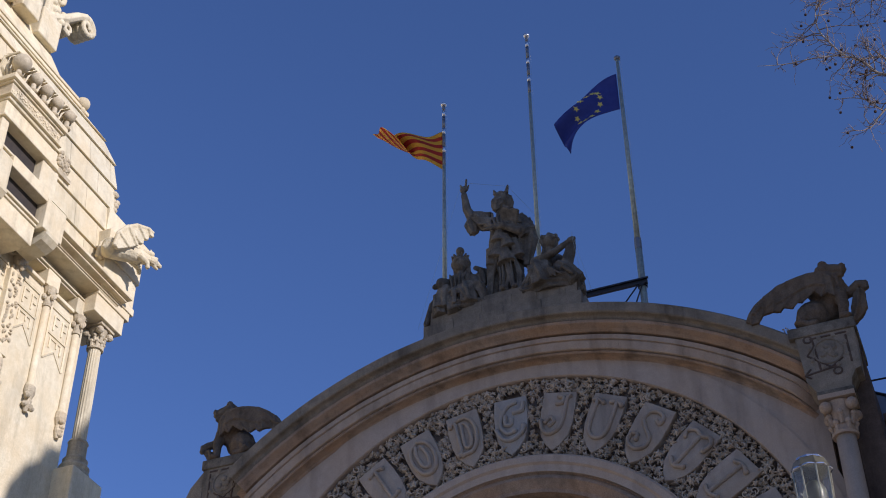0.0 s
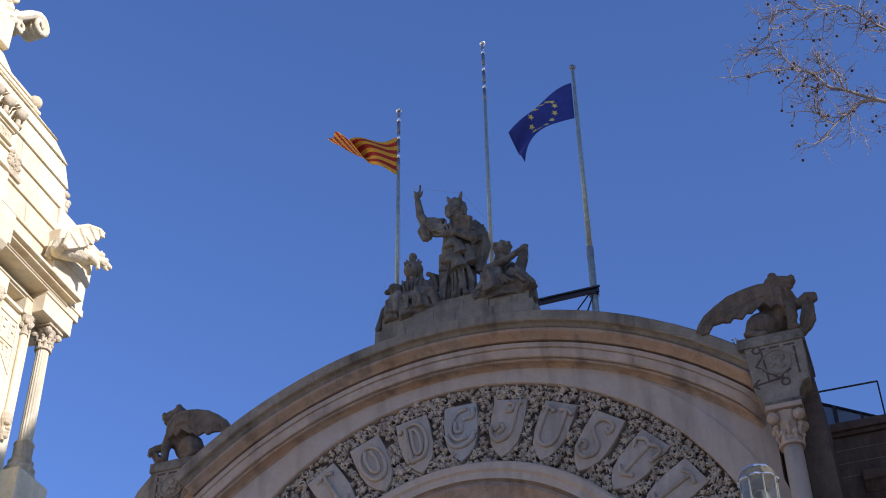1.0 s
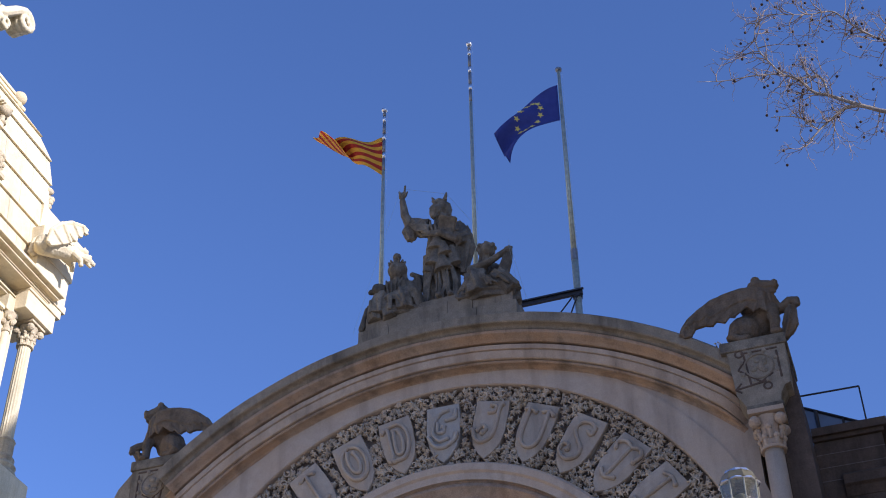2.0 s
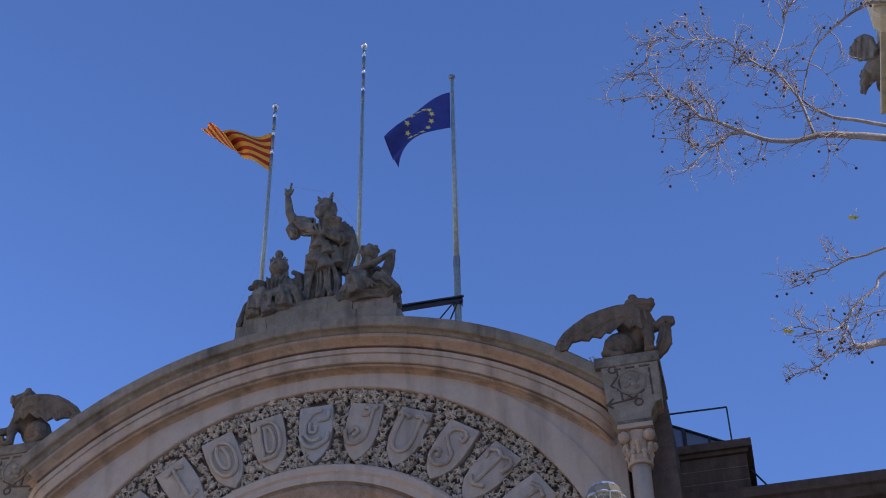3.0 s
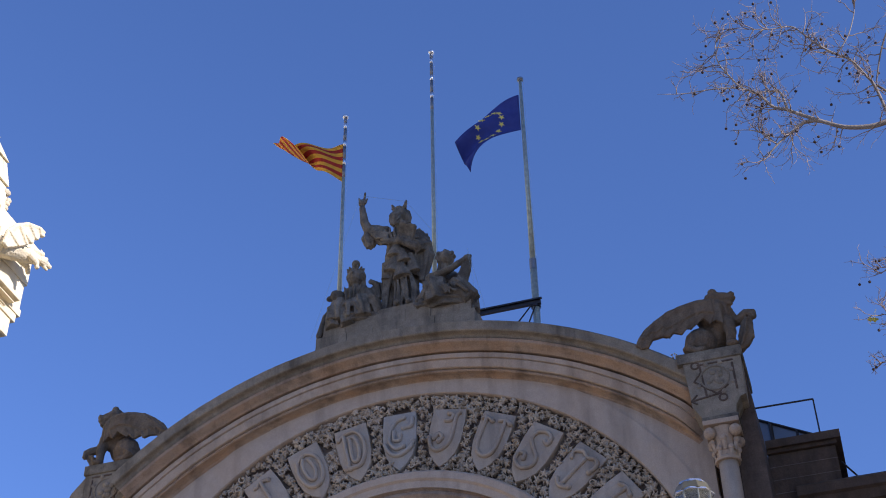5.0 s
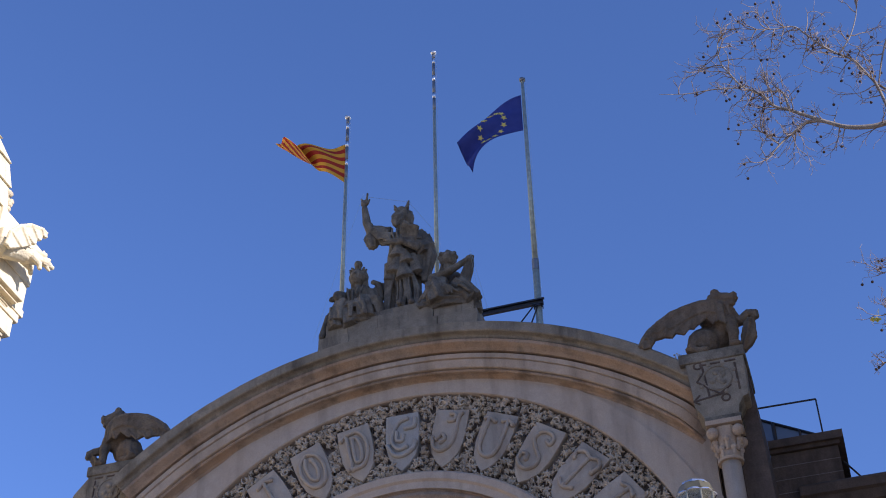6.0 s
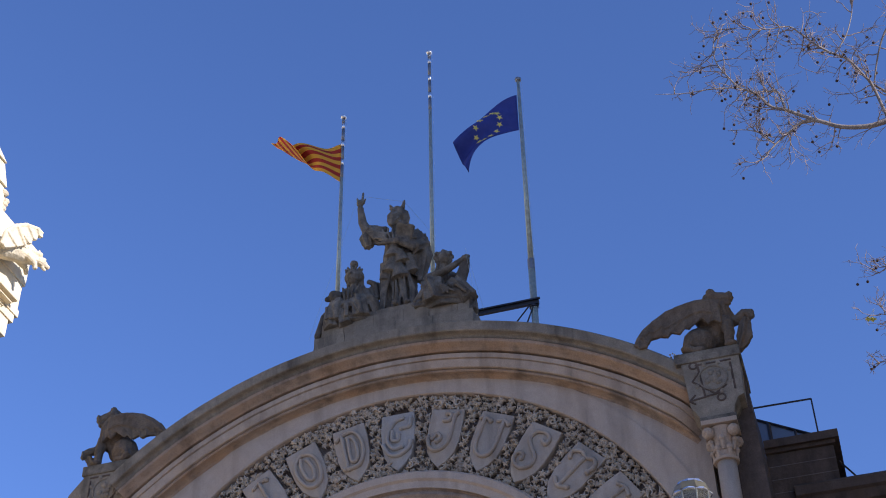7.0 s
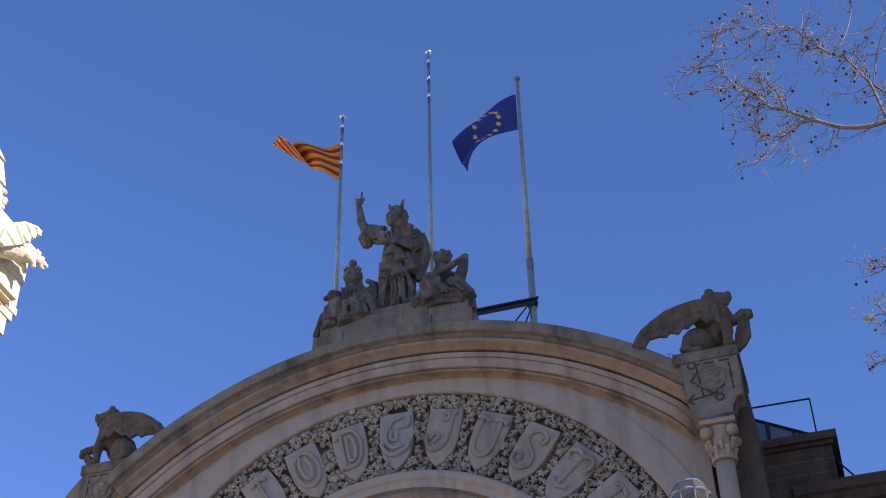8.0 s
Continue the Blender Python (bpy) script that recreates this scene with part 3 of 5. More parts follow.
for s in (1, -1):
    fl = s < 0
    ped = thing("gable_pedestal", "grey stone pedestal with carved medallion above a column at the gable's end", "pedestal", "gable pedestals", "structure", set_back(0, 0, 0, s))
    ped.scale = (BACK[s],) * 3
    part("block", prism(bmesh.new(), [(6.05, 17.45), (6.10, 16.86), (6.12, 16.46), (6.28, 16.16), (6.90, 16.16), (6.93, 16.34), (7.03, 16.52), (7.14, 16.56), (7.16, 17.45)], "y", -0.8, 0.6), M_TOP, ped, flip=fl)
    part("top_slab", B(5.94, 7.20, -0.84, 0.65, 17.43, 17.66, 0.02), M_STATUE, ped, "dark weathered slab", flip=fl)
    part("abacus", B(6.26, 6.95, -0.86, 0.3, 16.06, 16.16, 0.015), M_STATUE, ped, "dark brown stone abacus", flip=fl)
    bm = bmesh.new()      # incised frame and medallion
    for i in range(24):
        a0, a1 = 2 * math.pi * i / 24, 2 * math.pi * (i + 1) / 24
        tube(bm, [(6.62 + 0.27 * math.cos(a0), -0.81, 17.02 + 0.27 * math.sin(a0)), (6.62 + 0.27 * math.cos(a1), -0.80, 17.02 + 0.27 * math.sin(a1))], 0.02, 5)
    for i in range(9):
        blob(bm, (6.62 + rng.uniform(-0.14, 0.14), -0.80, 17.02 + rng.uniform(-0.14, 0.14)), (0.07, 0.035, 0.06), seg=8)
    for i in range(8):
        a = 2 * math.pi * i / 8 + 0.39
        blob(bm, (6.62 + 0.35 * math.cos(a), -0.80, 17.02 + 0.35 * math.sin(a)), (0.05, 0.03, 0.05), seg=6)
    part("medallion", bm, M_TOP, ped, "carved round medallion", flip=fl)
    bm = bmesh.new()
    for p, q in (((6.32, 17.36), (7.0, 17.36)), ((6.36, 17.36), (6.42, 16.62)), ((6.98, 17.3), (7.0, 16.7)), ((6.12, 16.58), (6.7, 16.66)),
                 ((6.22, 17.0), (6.62, 16.66)), ((6.22, 17.0), (6.38, 17.2)), ((6.62, 16.66), (6.85, 16.82)), ((6.12, 16.58), (6.24, 16.7)), ((6.12, 16.58), (6.22, 16.5))):
        tube(bm, [(p[0], -0.795, p[1]), (q[0], -0.795, q[1])], 0.023, 5)
    for cx, cz in ((6.28, 17.36), (6.72, 16.56)):
        for i in range(10):
            a0, a1 = 2 * math.pi * i / 10, 2 * math.pi * (i + 1) / 10
            tube(bm, [(cx + 0.075 * math.cos(a0), -0.795, cz + 0.075 * math.sin(a0)), (cx + 0.075 * math.cos(a1), -0.795, cz + 0.075 * math.sin(a1))], 0.023, 5)
    part("incised_frame", bm, M_DARKSTONE_SHADE, ped, "dark incised lines", flip=fl)
    capital(6.60, -0.56, 15.28, 16.06, 0.19, M_GABLE, ped, flip=fl, leaves=6)
    part("shaft", lathe(bmesh.new(), 6.60, -0.56, [(0.26, 3.0), (0.26, 3.2), (0.19, 3.4), (0.20, 8.0), (0.18, 15.28)], 24), M_PLAIN, ped, "plain round stone shaft", flip=fl, smooth=True)
    part("foot", B(6.25, 6.95, -0.95, 0.0, 0.0, 3.0, 0.03), M_GABLE, ped, flip=fl)
    bm = bmesh.new()      # battered side pier, evenly dark
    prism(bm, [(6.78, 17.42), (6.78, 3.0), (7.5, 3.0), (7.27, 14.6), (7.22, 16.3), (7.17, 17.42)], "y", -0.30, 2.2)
    part("side_pier", bm, M_DARKSTONE_SHADE, ped, "dark side pier", flip=fl)
    if fl:
        part("shoulder", prism(bmesh.new(), [(7.162, 17.40), (7.45, 17.06), (7.56, 16.8), (7.56, 14.0), (7.162, 14.0)], "y", -0.79, 0.6), M_TOP, ped, "sloping stone shoulder", flip=True)

weed = bmesh.new()
for i in range(26):
    a, l = rng.uniform(0, 6.28), rng.uniform(0.06, 0.2)
    p0 = Vector((5.93, -0.55, 17.64))
    p1 = p0 + Vector((0.55 * l * math.cos(a), 0.55 * l * math.sin(a), l))
    tube(weed, [p0, p1], 0.004, 4)
    blob(weed, p1, (0.018, 0.018, 0.014), seg=6)
tagged(part("weed", weed, M_RELIEF), "small pale dry weed growing from the coping", "weed", kind="stuff")

# ================= the lower link buildings =================
for s in (1, -1):
    fl = s < 0
    li = thing("link_building", "dark stone link building with a heavy cornice and an attic block", "building", "link buildings", "structure")
    # Wall, cornice and attic carry their shade in the dark stone colour.
    part("wall", B(7.5, 15.0, 2.5, 9.0, 0.0, 15.3), M_DARKSTONE_SHADE, li, flip=fl)
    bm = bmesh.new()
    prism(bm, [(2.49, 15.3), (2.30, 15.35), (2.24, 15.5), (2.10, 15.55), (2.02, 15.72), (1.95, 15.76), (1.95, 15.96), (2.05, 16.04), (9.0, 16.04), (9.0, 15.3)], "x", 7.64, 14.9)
    part("cornice", bm, M_DARKSTONE_SHADE, li, "dark moulded stone cornice", flip=fl)
    part("attic_block", B(7.2, 8.55, 2.12, 4.2, 15.0, 16.85, 0.015), M_DARKSTONE_SHADE, li, "dark ashlar attic block", flip=fl)
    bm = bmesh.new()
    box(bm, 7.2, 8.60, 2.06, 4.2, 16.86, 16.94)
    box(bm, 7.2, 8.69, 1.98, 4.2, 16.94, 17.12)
    part("attic_cap", bm, M_DARKSTONE_SHADE, li, flip=fl)
    if s > 0:
        bm = bmesh.new()
        prism(bm, [(6.9, 17.125), (6.9, 18.04), (8.2, 17.34), (8.2, 17.125)], "y", 2.5, 2.56)
        part("skylight", bm, M_SKYLIGHT, li, "sloping dark skylight pane")
        bm = bmesh.new()
        tube(bm, [(6.9, 2.48, 18.06), (8.22, 2.48, 17.35)], 0.03, 6)
        tube(bm, [(7.35, 2.48, 17.12), (7.35, 2.48, 17.82)], 0.045, 6)
        tube(bm, [(7.86, 2.48, 17.12), (7.86, 2.48, 17.55)], 0.03, 6)
        part("skylight_frame", bm, M_IRON, li)
    for q in range(3):
        part("attic_joint", B(7.2, 8.556, 2.113, 2.13, 15.95 + 0.3 * q, 15.965 + 0.3 * q), M_RECESS, li, flip=fl)
    hr = thing("handrail", "thin black iron handrail on the attic block", "railing", "attic handrails")
    bm = bmesh.new()
    tube(bm, [(6.9, 2.05, 17.97), (8.31, 2.05, 17.95)], 0.02, 6)
    part("top_rail", bm, M_IRON, hr, flip=fl)
    part("post", tube(bmesh.new(), [(8.31, 2.05, 17.11), (8.31, 2.05, 17.95)], 0.018, 6), M_IRON, hr, flip=fl)
    part("stay", tube(bmesh.new(), [(8.6, 2.3, 16.55), (8.95, 2.3, 16.02)], 0.02, 6), M_IRON, hr, flip=fl)

# ================= flagpoles, beam and flags =================
POLES = (("left", -2.52, 29.94), ("mid", 0.0, 31.7), ("right", 2.5, 29.8))
for tag, x, top in POLES:
    po = thing("flagpole", {"left": "thin grey metal flagpole carrying the striped flag", "mid": "tall bare grey flagpole with painted glint bands",
                            "right": "grey-green flagpole carrying the blue flag"}[tag], "flagpole", "flagpoles", at=(x, 2.7, 0))
    z0 = 18.4
    thick = 0.085 if tag == "right" else 0.07
    part("lower_pole", lathe(bmesh.new(), 0, 0, [(thick, z0), (thick, 23.5)], 14), M_POLE, po, smooth=True)
    part("upper_pole", lathe(bmesh.new(), 0, 0, [(thick * 0.86, 23.5), (0.045, top - (2.2 if tag != "right" else 0.0))], 14), M_POLE, po, smooth=True)
    part("sleeve", lathe(bmesh.new(), 0, 0, [(thick * 1.06, 23.3), (thick * 1.06, 23.62)], 14), M_POLE_DARK, po)
    if tag != "right":
        z, k = top - 2.2, 0
        while z < top - 0.02:
            h = (0.46, 0.22)[k % 2]
            h = min(h, top - z)
            # Sun glints on the pole are built in as bright rings.
            part("glint_band", lathe(bmesh.new(), 0, 0, [(0.046, z), (0.045, z + h)], 12), (M_POLE_DARK, M_POLE_BRIGHT)[k % 2], po, ("dull dark band", "bright band standing in for a sun glint")[k % 2], smooth=True)
            z, k = z + h, k + 1
    part("cap", lathe(bmesh.new(), 0, 0, [(0.04, top), (0.085, top + 0.03), (0.09, top + 0.09), (0.05, top + 0.13)], 14), M_POLE_DARK if tag == "right" else M_POLE_BRIGHT, po, smooth=True)
    part("halyard", tube(bmesh.new(), [(0.10, -0.03, z0 + 1), (0.095, -0.03, top - 0.05)], 0.008, 5), M_POLE_BRIGHT, po, "thin pale rope")

beam = thing("pole_brace", "black steel channel bracing the flagpoles with diagonal stays", "brace")
part("beam", B(-2.6, 2.64, 2.58, 2.66, 22.20, 22.31), M_IRON, beam)
part("beam_flange", B(-2.6, 2.68, 2.53, 2.58, 22.29, 22.33), M_IRON, beam)
for x0, x1 in ((2.42, 1.75), (2.52, 2.2), (-2.42, -1.75)):
    part("stay", tube(bmesh.new(), [(x0, 2.62, 22.22), (x1, 2.62, 21.4)], 0.02, 6), M_IRON, beam)
part("clamp", lathe(bmesh.new(), 2.5, 2.7, [(0.12, 22.16), (0.12, 22.37)], 12), M_IRON, beam)


def flag_mesh(name, shape, nu, nv, m, parent, label=""):
    """A cloth sheet from shape(u, v): u from the hoist to the fly, v from top to foot."""
    bm = bmesh.new()
    uv = bm.loops.layers.uv.new("UVMap")
    grid = [[bm.verts.new(shape(i / nu, j / nv)) for j in range(nv + 1)] for i in range(nu + 1)]
    for i in range(nu):
        for j in range(nv):
            fc = bm.faces.new((grid[i][j], grid[i + 1][j], grid[i + 1][j + 1], grid[i][j + 1]))
            for lo, (a, b) in zip(fc.loops, ((i, j), (i + 1, j), (i + 1, j + 1), (i, j + 1))):
                lo[uv].uv = (a / nu, b / nv)
    ob = part(name, bm, m, parent, label, smooth=True)
    so = ob.modifiers.new("thickness", "SOLIDIFY")
    so.thickness = 0.006
    return ob


def striped_shape(u, v):
    drop = 1.45 - 0.55 * u
    x = -2.58 - 1.85 * u * (1 - 0.35 * v) + 0.08 * math.sin(5 * u + 2 * v)
    z = 29.0 - v * drop + 0.30 * u - 0.7 * u * (1 - u) * (1 - v) + 0.35 * u * v
    y = 2.7 + 0.36 * u * math.sin(9.0 * u + 3.0 * v) + 0.10 * math.sin(9 * v + 5 * u) * u - 0.4 * u
    return (x, y, z)


def blue_shape(u, v):
    x = 2.43 - 1.92 * u + 0.36 * u * u + 0.30 * v * u - 0.07 * math.sin(7 * u + 2 * v) * u
    z = 29.3 - v * 1.30 * (1 - 0.30 * u) - 0.40 * u - 1.5 * u * u
    y = 2.7 - 0.45 * u + 0.17 * u * math.sin(8 * v + 4 * u) + 0.14 * math.sin(5 * u + 2 * v) * u
    return (x, y, z)


sf = thing("striped_flag", "waving yellow flag with red horizontal stripes on its pole", "flag")
flag_mesh("cloth", striped_shape, 36, 26, M_STRIPES, sf)
bf = thing("blue_flag", "drooping dark blue flag with a ring of yellow stars", "flag")
flag_mesh("cloth", blue_shape, 36, 26, M_BLUECLOTH, bf)
for i in range(12):
    a = 2 * math.pi * i / 12
    u0, v0 = 0.5 + 0.22 * math.cos(a), 0.5 + 0.33 * math.sin(a)
    p = Vector(blue_shape(u0, v0))
    du = (Vector(blue_shape(u0 + 0.01, v0)) - p).normalized()
    dv = (Vector(blue_shape(u0, v0 + 0.01)) - p).normalized()
    nrm = du.cross(dv).normalized()
    dv = nrm.cross(du)
    bm = bmesh.new()
    ring = []
    for k in range(10):
        b = 2 * math.pi * k / 10 - math.pi / 2
        r = 0.095 if k % 2 == 0 else 0.04
        ring.append(p + du * r * math.cos(b) + dv * r * math.sin(b))
    f1 = [bm.verts.new(q + nrm * 0.012) for q in ring]
    f2 = [bm.verts.new(q - nrm * 0.012) for q in ring]
    bm.faces.new(f1); bm.faces.new(f2[::-1])
    for k in range(10):
        bm.faces.new((f1[k], f1[(k + 1) % 10], f2[(k + 1) % 10], f2[k]))
    part("star", bm, M_STAR, bf)

# ================= statues on the gable =================
plinth = thing("statue_plinth", "stepped grey stone plinth on the gable's crown", "plinth", kind="structure")
prng = random.Random(9)
for z0, z1, x0, x1, y0, step in ((19.60, 20.06, -1.74, 1.86, -0.50, 0.7), (20.064, 20.40, -1.58, 1.78, -0.48, 0.62), (20.404, 20.56, -0.78, 0.72, -0.44, 0.75)):
    x = x0
    while x < x1 - 0.05:
        e = min(x1, x + step * prng.uniform(0.8, 1.25))
        if x1 - e < 0.2:
            e = x1
        part("stone", B(x + 0.0015, e - 0.0015, y0 + prng.uniform(-0.012, 0.012), 0.9, z0, z1, 0.008), M_TOP, plinth)
        x = e


def figure(name, bm, label, voxel=0.035, material=None, at=(0, 0, 0), flip=False, depth=0.02):
    ob = part(name, bm, material or M_STATUE, flip=flip)
    ob.location = at
    tagged(ob, label, "statue")
    return carved(ob, voxel, depth)


# standing figure with one arm raised
bm = bmesh.new()
drape = random.Random(31)


def flap(bm, x, y, z0, z1, r0, r1, squash=0.6, lean=0.0):
    """A fold of cloth hanging over the one below it, with an undercut hem."""
    bmesh.ops.create_cone(bm, cap_ends=True, segments=18, radius1=r0, radius2=r1, depth=z1 - z0, matrix=pose(x, y, (z0 + z1) / 2, 0, lean, 0) @ Matrix.Diagonal((1, squash, 1, 1)))


cloth_tube(bm, [(0.28, 0, -0.02), (0.24, 0, 0.5), (0.14, 0, 1.0), (0.10, -0.02, 1.5)], [0.28, 0.28, 0.31, 0.36], 9, 0.24, 0.9, 0.9)
cloth_tube(bm, [(-0.24, 0.06, -0.02), (-0.20, 0.04, 0.5), (-0.12, 0.02, 1.0), (-0.06, 0, 1.5)], [0.13, 0.17, 0.24, 0.28], 7, 0.24, 0.7, 0.9)
cloth_tube(bm, [(0.10, 0, 1.3), (0.10, 0, 1.75), (0.10, 0, 2.3)], [0.37, 0.38, 0.32], 7, 0.12, 1.5, 0.8, phase=1.0)
cloth_tube(bm, [(-0.26, -0.02, 2.26), (0.44, -0.02, 2.24)], [0.17, 0.19], 5, 0.10)
tube(bm, [(0.08, -0.05, 2.35), (0.09, -0.1, 2.62)], 0.15, 10)
blob(bm, (0.09, -0.16, 2.84), (0.165, 0.17, 0.22))          # face, lifted
blob(bm, (0.12, -0.02, 2.84), (0.22, 0.18, 0.25))           # hair
tube(bm, [(0.06, -0.32, 2.86), (0.05, -0.36, 2.80)], [0.03, 0.04], 6)
for dx in (-0.06, 0.06):
    tube(bm, [(0.07 + dx * 0.6, -0.31, 2.92), (0.07 + dx * 2.0, -0.27, 2.93)], [0.025, 0.03], 6)
for dx in (-0.15, 0.15):
    cloth_tube(bm, [(0.11 + dx * 0.8, -0.04, 2.96), (0.11 + dx * 1.1, -0.03, 2.76), (0.11 + dx * 1.2, -0.06, 2.58)], [0.08, 0.08, 0.04], 5, 0.3, seg=30)
cloth_tube(bm, [(0.07, -0.26, 2.74), (0.03, -0.34, 2.58), (0.0, -0.37, 2.36)], [0.12, 0.13, 0.05], 6, 0.3, seg=36)
tube(bm, [(-0.02, -0.16, 3.0), (-0.08, -0.2, 3.13)], [0.06, 0.025], 6)
tube(bm, [(0.22, -0.16, 3.0), (0.28, -0.2, 3.18)], [0.06, 0.025], 6)
cloth_tube(bm, [(-0.22, -0.05, 2.36), (-0.42, -0.1, 2.40), (-0.62, -0.13, 2.50)], [0.21, 0.21, 0.17], 6, 0.2, 2.0)
tube(bm, [(-0.60, -0.12, 2.44), (-0.76, -0.16, 2.80), (-0.82, -0.18, 3.28)], [0.14, 0.105, 0.07], 10)
blob(bm, (-0.82, -0.19, 3.40), (0.095, 0.07, 0.11))
tube(bm, [(-0.77, -0.19, 3.44), (-0.75, -0.19, 3.70)], [0.035, 0.025], 6)
tube(bm, [(-0.86, -0.19, 3.44), (-0.90, -0.2, 3.56)], [0.035, 0.025], 6)
tube(bm, [(-0.74, -0.2, 3.36), (-0.68, -0.22, 3.48)], [0.03, 0.022], 6)
cloth_tube(bm, [(-0.56, -0.1, 2.52), (-0.62, -0.14, 2.28), (-0.60, -0.16, 2.02)], [0.18, 0.20, 0.10], 7, 0.3, 0.6, 0.7)       # wide sleeve
cloth_tube(bm, [(-0.46, -0.12, 2.36), (-0.38, -0.14, 2.20), (-0.28, -0.18, 2.06)], [0.14, 0.12, 0.06], 6, 0.3, 0.6)
for i in range(4):
    tube(bm, [(-0.62 + 0.03 * i, -0.32, 2.40 - 0.05 * i), (-0.40, -0.36, 2.28 - 0.06 * i), (-0.10, -0.36, 2.18 - 0.05 * i)], [0.02, 0.032, 0.02], 5)
cloth_tube(bm, [(0.44, 0.02, 2.26), (0.66, -0.04, 1.82), (0.56, -0.34, 1.60)], [0.18, 0.18, 0.13], 6, 0.2, 1.0)
tube(bm, [(0.56, -0.34, 1.60), (0.24, -0.48, 1.74)], [0.10, 0.07], 9)
blob(bm, (0.22, -0.50, 1.76), (0.10, 0.07, 0.08))
cloth_tube(bm, [(0.60, 0.02, 2.1), (0.68, 0.0, 1.55), (0.58, 0, 0.85)], [0.15, 0.18, 0.08], 6, 0.32, 0.7)
m4 = pose(0.34, -0.40, 2.0, 30, 32, -8)
for dx in (-0.12, 0.13):                                         # two tablets held against the side
    bmesh.ops.create_cube(bm, size=1.0, matrix=m4 @ pose(dx, 0, 0) @ Matrix.Diagonal((0.23, 0.07, 0.44, 1)))
    tube(bm, [m4 @ Vector((dx - 0.08, 0, 0.21)), m4 @ Vector((dx + 0.08, 0, 0.21))], 0.04, 6)
tube(bm, [(-0.30, -0.30, 2.06), (0.0, -0.42, 1.90), (0.34, -0.44, 1.84), (0.60, -0.30, 1.90)], [0.025, 0.042, 0.045, 0.025], 7)     # girdle of rolled cloth
tube(bm, [(-0.28, -0.30, 1.96), (0.0, -0.43, 1.82), (0.30, -0.45, 1.76), (0.58, -0.30, 1.80)], [0.03, 0.045, 0.05, 0.03], 7)
for x, y, z0, z1, r0, r1, ln in ((0.08, -0.34, 1.46, 1.80, 0.21, 0.10, 8), (0.24, -0.36, 1.24, 1.62, 0.17, 0.07, -10), (0.02, -0.33, 1.04, 1.44, 0.20, 0.08, 12), (0.20, -0.34, 0.82, 1.26, 0.22, 0.08, -6), (0.44, -0.28, 0.96, 1.5, 0.15, 0.07, -10), (-0.12, -0.26, 0.9, 1.4, 0.12, 0.06, 14)):
    flap(bm, x, y, z0, z1, r0, r1, 0.62, ln)                     # mantle falling in steps
for i in range(7):                                               # long folds of the skirt
    x = 0.06 + 0.075 * i + drape.uniform(-0.02, 0.02)
    y = -0.24 - 0.10 * (1 - ((x - 0.28) / 0.35) ** 2)
    r = drape.uniform(0.026, 0.048)
    tube(bm, [(0.04 + 0.06 * i, y + 0.02, drape.uniform(0.9, 1.2)), (x + drape.uniform(-0.04, 0.04), y - drape.uniform(0.0, 0.03), 0.45), (x + drape.uniform(-0.02, 0.05), y - 0.03, 0.0)], [0.02, r, r * 1.1], 6)
for i in range(3):                                               # cloak's edge beside the hollow
    tube(bm, [(-0.16 + 0.08 * i, -0.28, 1.3 - 0.1 * i), (-0.24 + 0.05 * i, -0.22, 0.7), (-0.31 + 0.04 * i, -0.18, 0.0)], [0.03, 0.04, 0.035], 6)
for i in range(6):                                               # folds over chest and cloak
    tube(bm, [(-0.22 + 0.12 * i, -0.27, 2.38), (-0.16 + 0.10 * i, -0.36, 2.16), (-0.08 + 0.08 * i, -0.38, 1.92)], [0.025, 0.032, 0.02], 5)
    tube(bm, [(0.46 + 0.05 * i, -0.22 + 0.04 * i, 2.2), (0.52 + 0.055 * i, -0.24 + 0.05 * i, 1.7), (0.48 + 0.04 * i, -0.18 + 0.05 * i, 0.95)], [0.025, 0.038, 0.025], 5)
tube(bm, [(0.16, -0.30, 0.10), (0.14, -0.50, 0.05)], [0.09, 0.06], 8)
tube(bm, [(0.38, -0.30, 0.08), (0.42, -0.46, 0.05)], [0.09, 0.06], 8)
figure("standing_statue", bm, "dark weathered stone statue of a robed standing figure, arm raised, tablets", 0.0145, at=(-0.03, -0.03, 20.56))

# crowned seated figure
bm = bmesh.new()
cloth_tube(bm, [(0, 0.1, 0.2), (0, 0.05, 0.75), (0.02, 0.0, 1.14)], [0.33, 0.25, 0.24], 7, 0.14, 1.5)
cloth_tube(bm, [(-0.24, 0, 1.12), (0.26, 0, 1.10)], [0.13, 0.13], 4, 0.12)
tube(bm, [(0.0, -0.02, 1.15), (0.0, -0.05, 1.42)], 0.09, 8)
blob(bm, (0, -0.09, 1.48), (0.17, 0.18, 0.21))
blob(bm, (0, -0.01, 1.52), (0.24, 0.19, 0.20))
tube(bm, [(0, -0.25, 1.52), (0, -0.28, 1.47)], [0.025, 0.03], 6)
tube(bm, [(-0.1, -0.2, 1.56), (0.1, -0.2, 1.56)], 0.028, 6)
for dx in (-0.13, 0.13):
    tube(bm, [(dx, 0.03, 1.5), (dx * 1.1, 0.06, 1.32), (dx * 1.2, 0.04, 1.18)], [0.08, 0.07, 0.05], 7)
for i in range(7):
    a = -math.pi * i / 6
    tube(bm, [(0.17 * math.cos(a), -0.04 + 0.15 * math.sin(a), 1.66), (0.20 * math.cos(a), -0.04 + 0.18 * math.sin(a), 1.71)], [0.04, 0.028], 5)
tube(bm, [(0, -0.05, 1.68), (0, -0.05, 1.84)], 0.035, 6)
blob(bm, (0, -0.05, 1.88), (0.1, 0.1, 0.1))
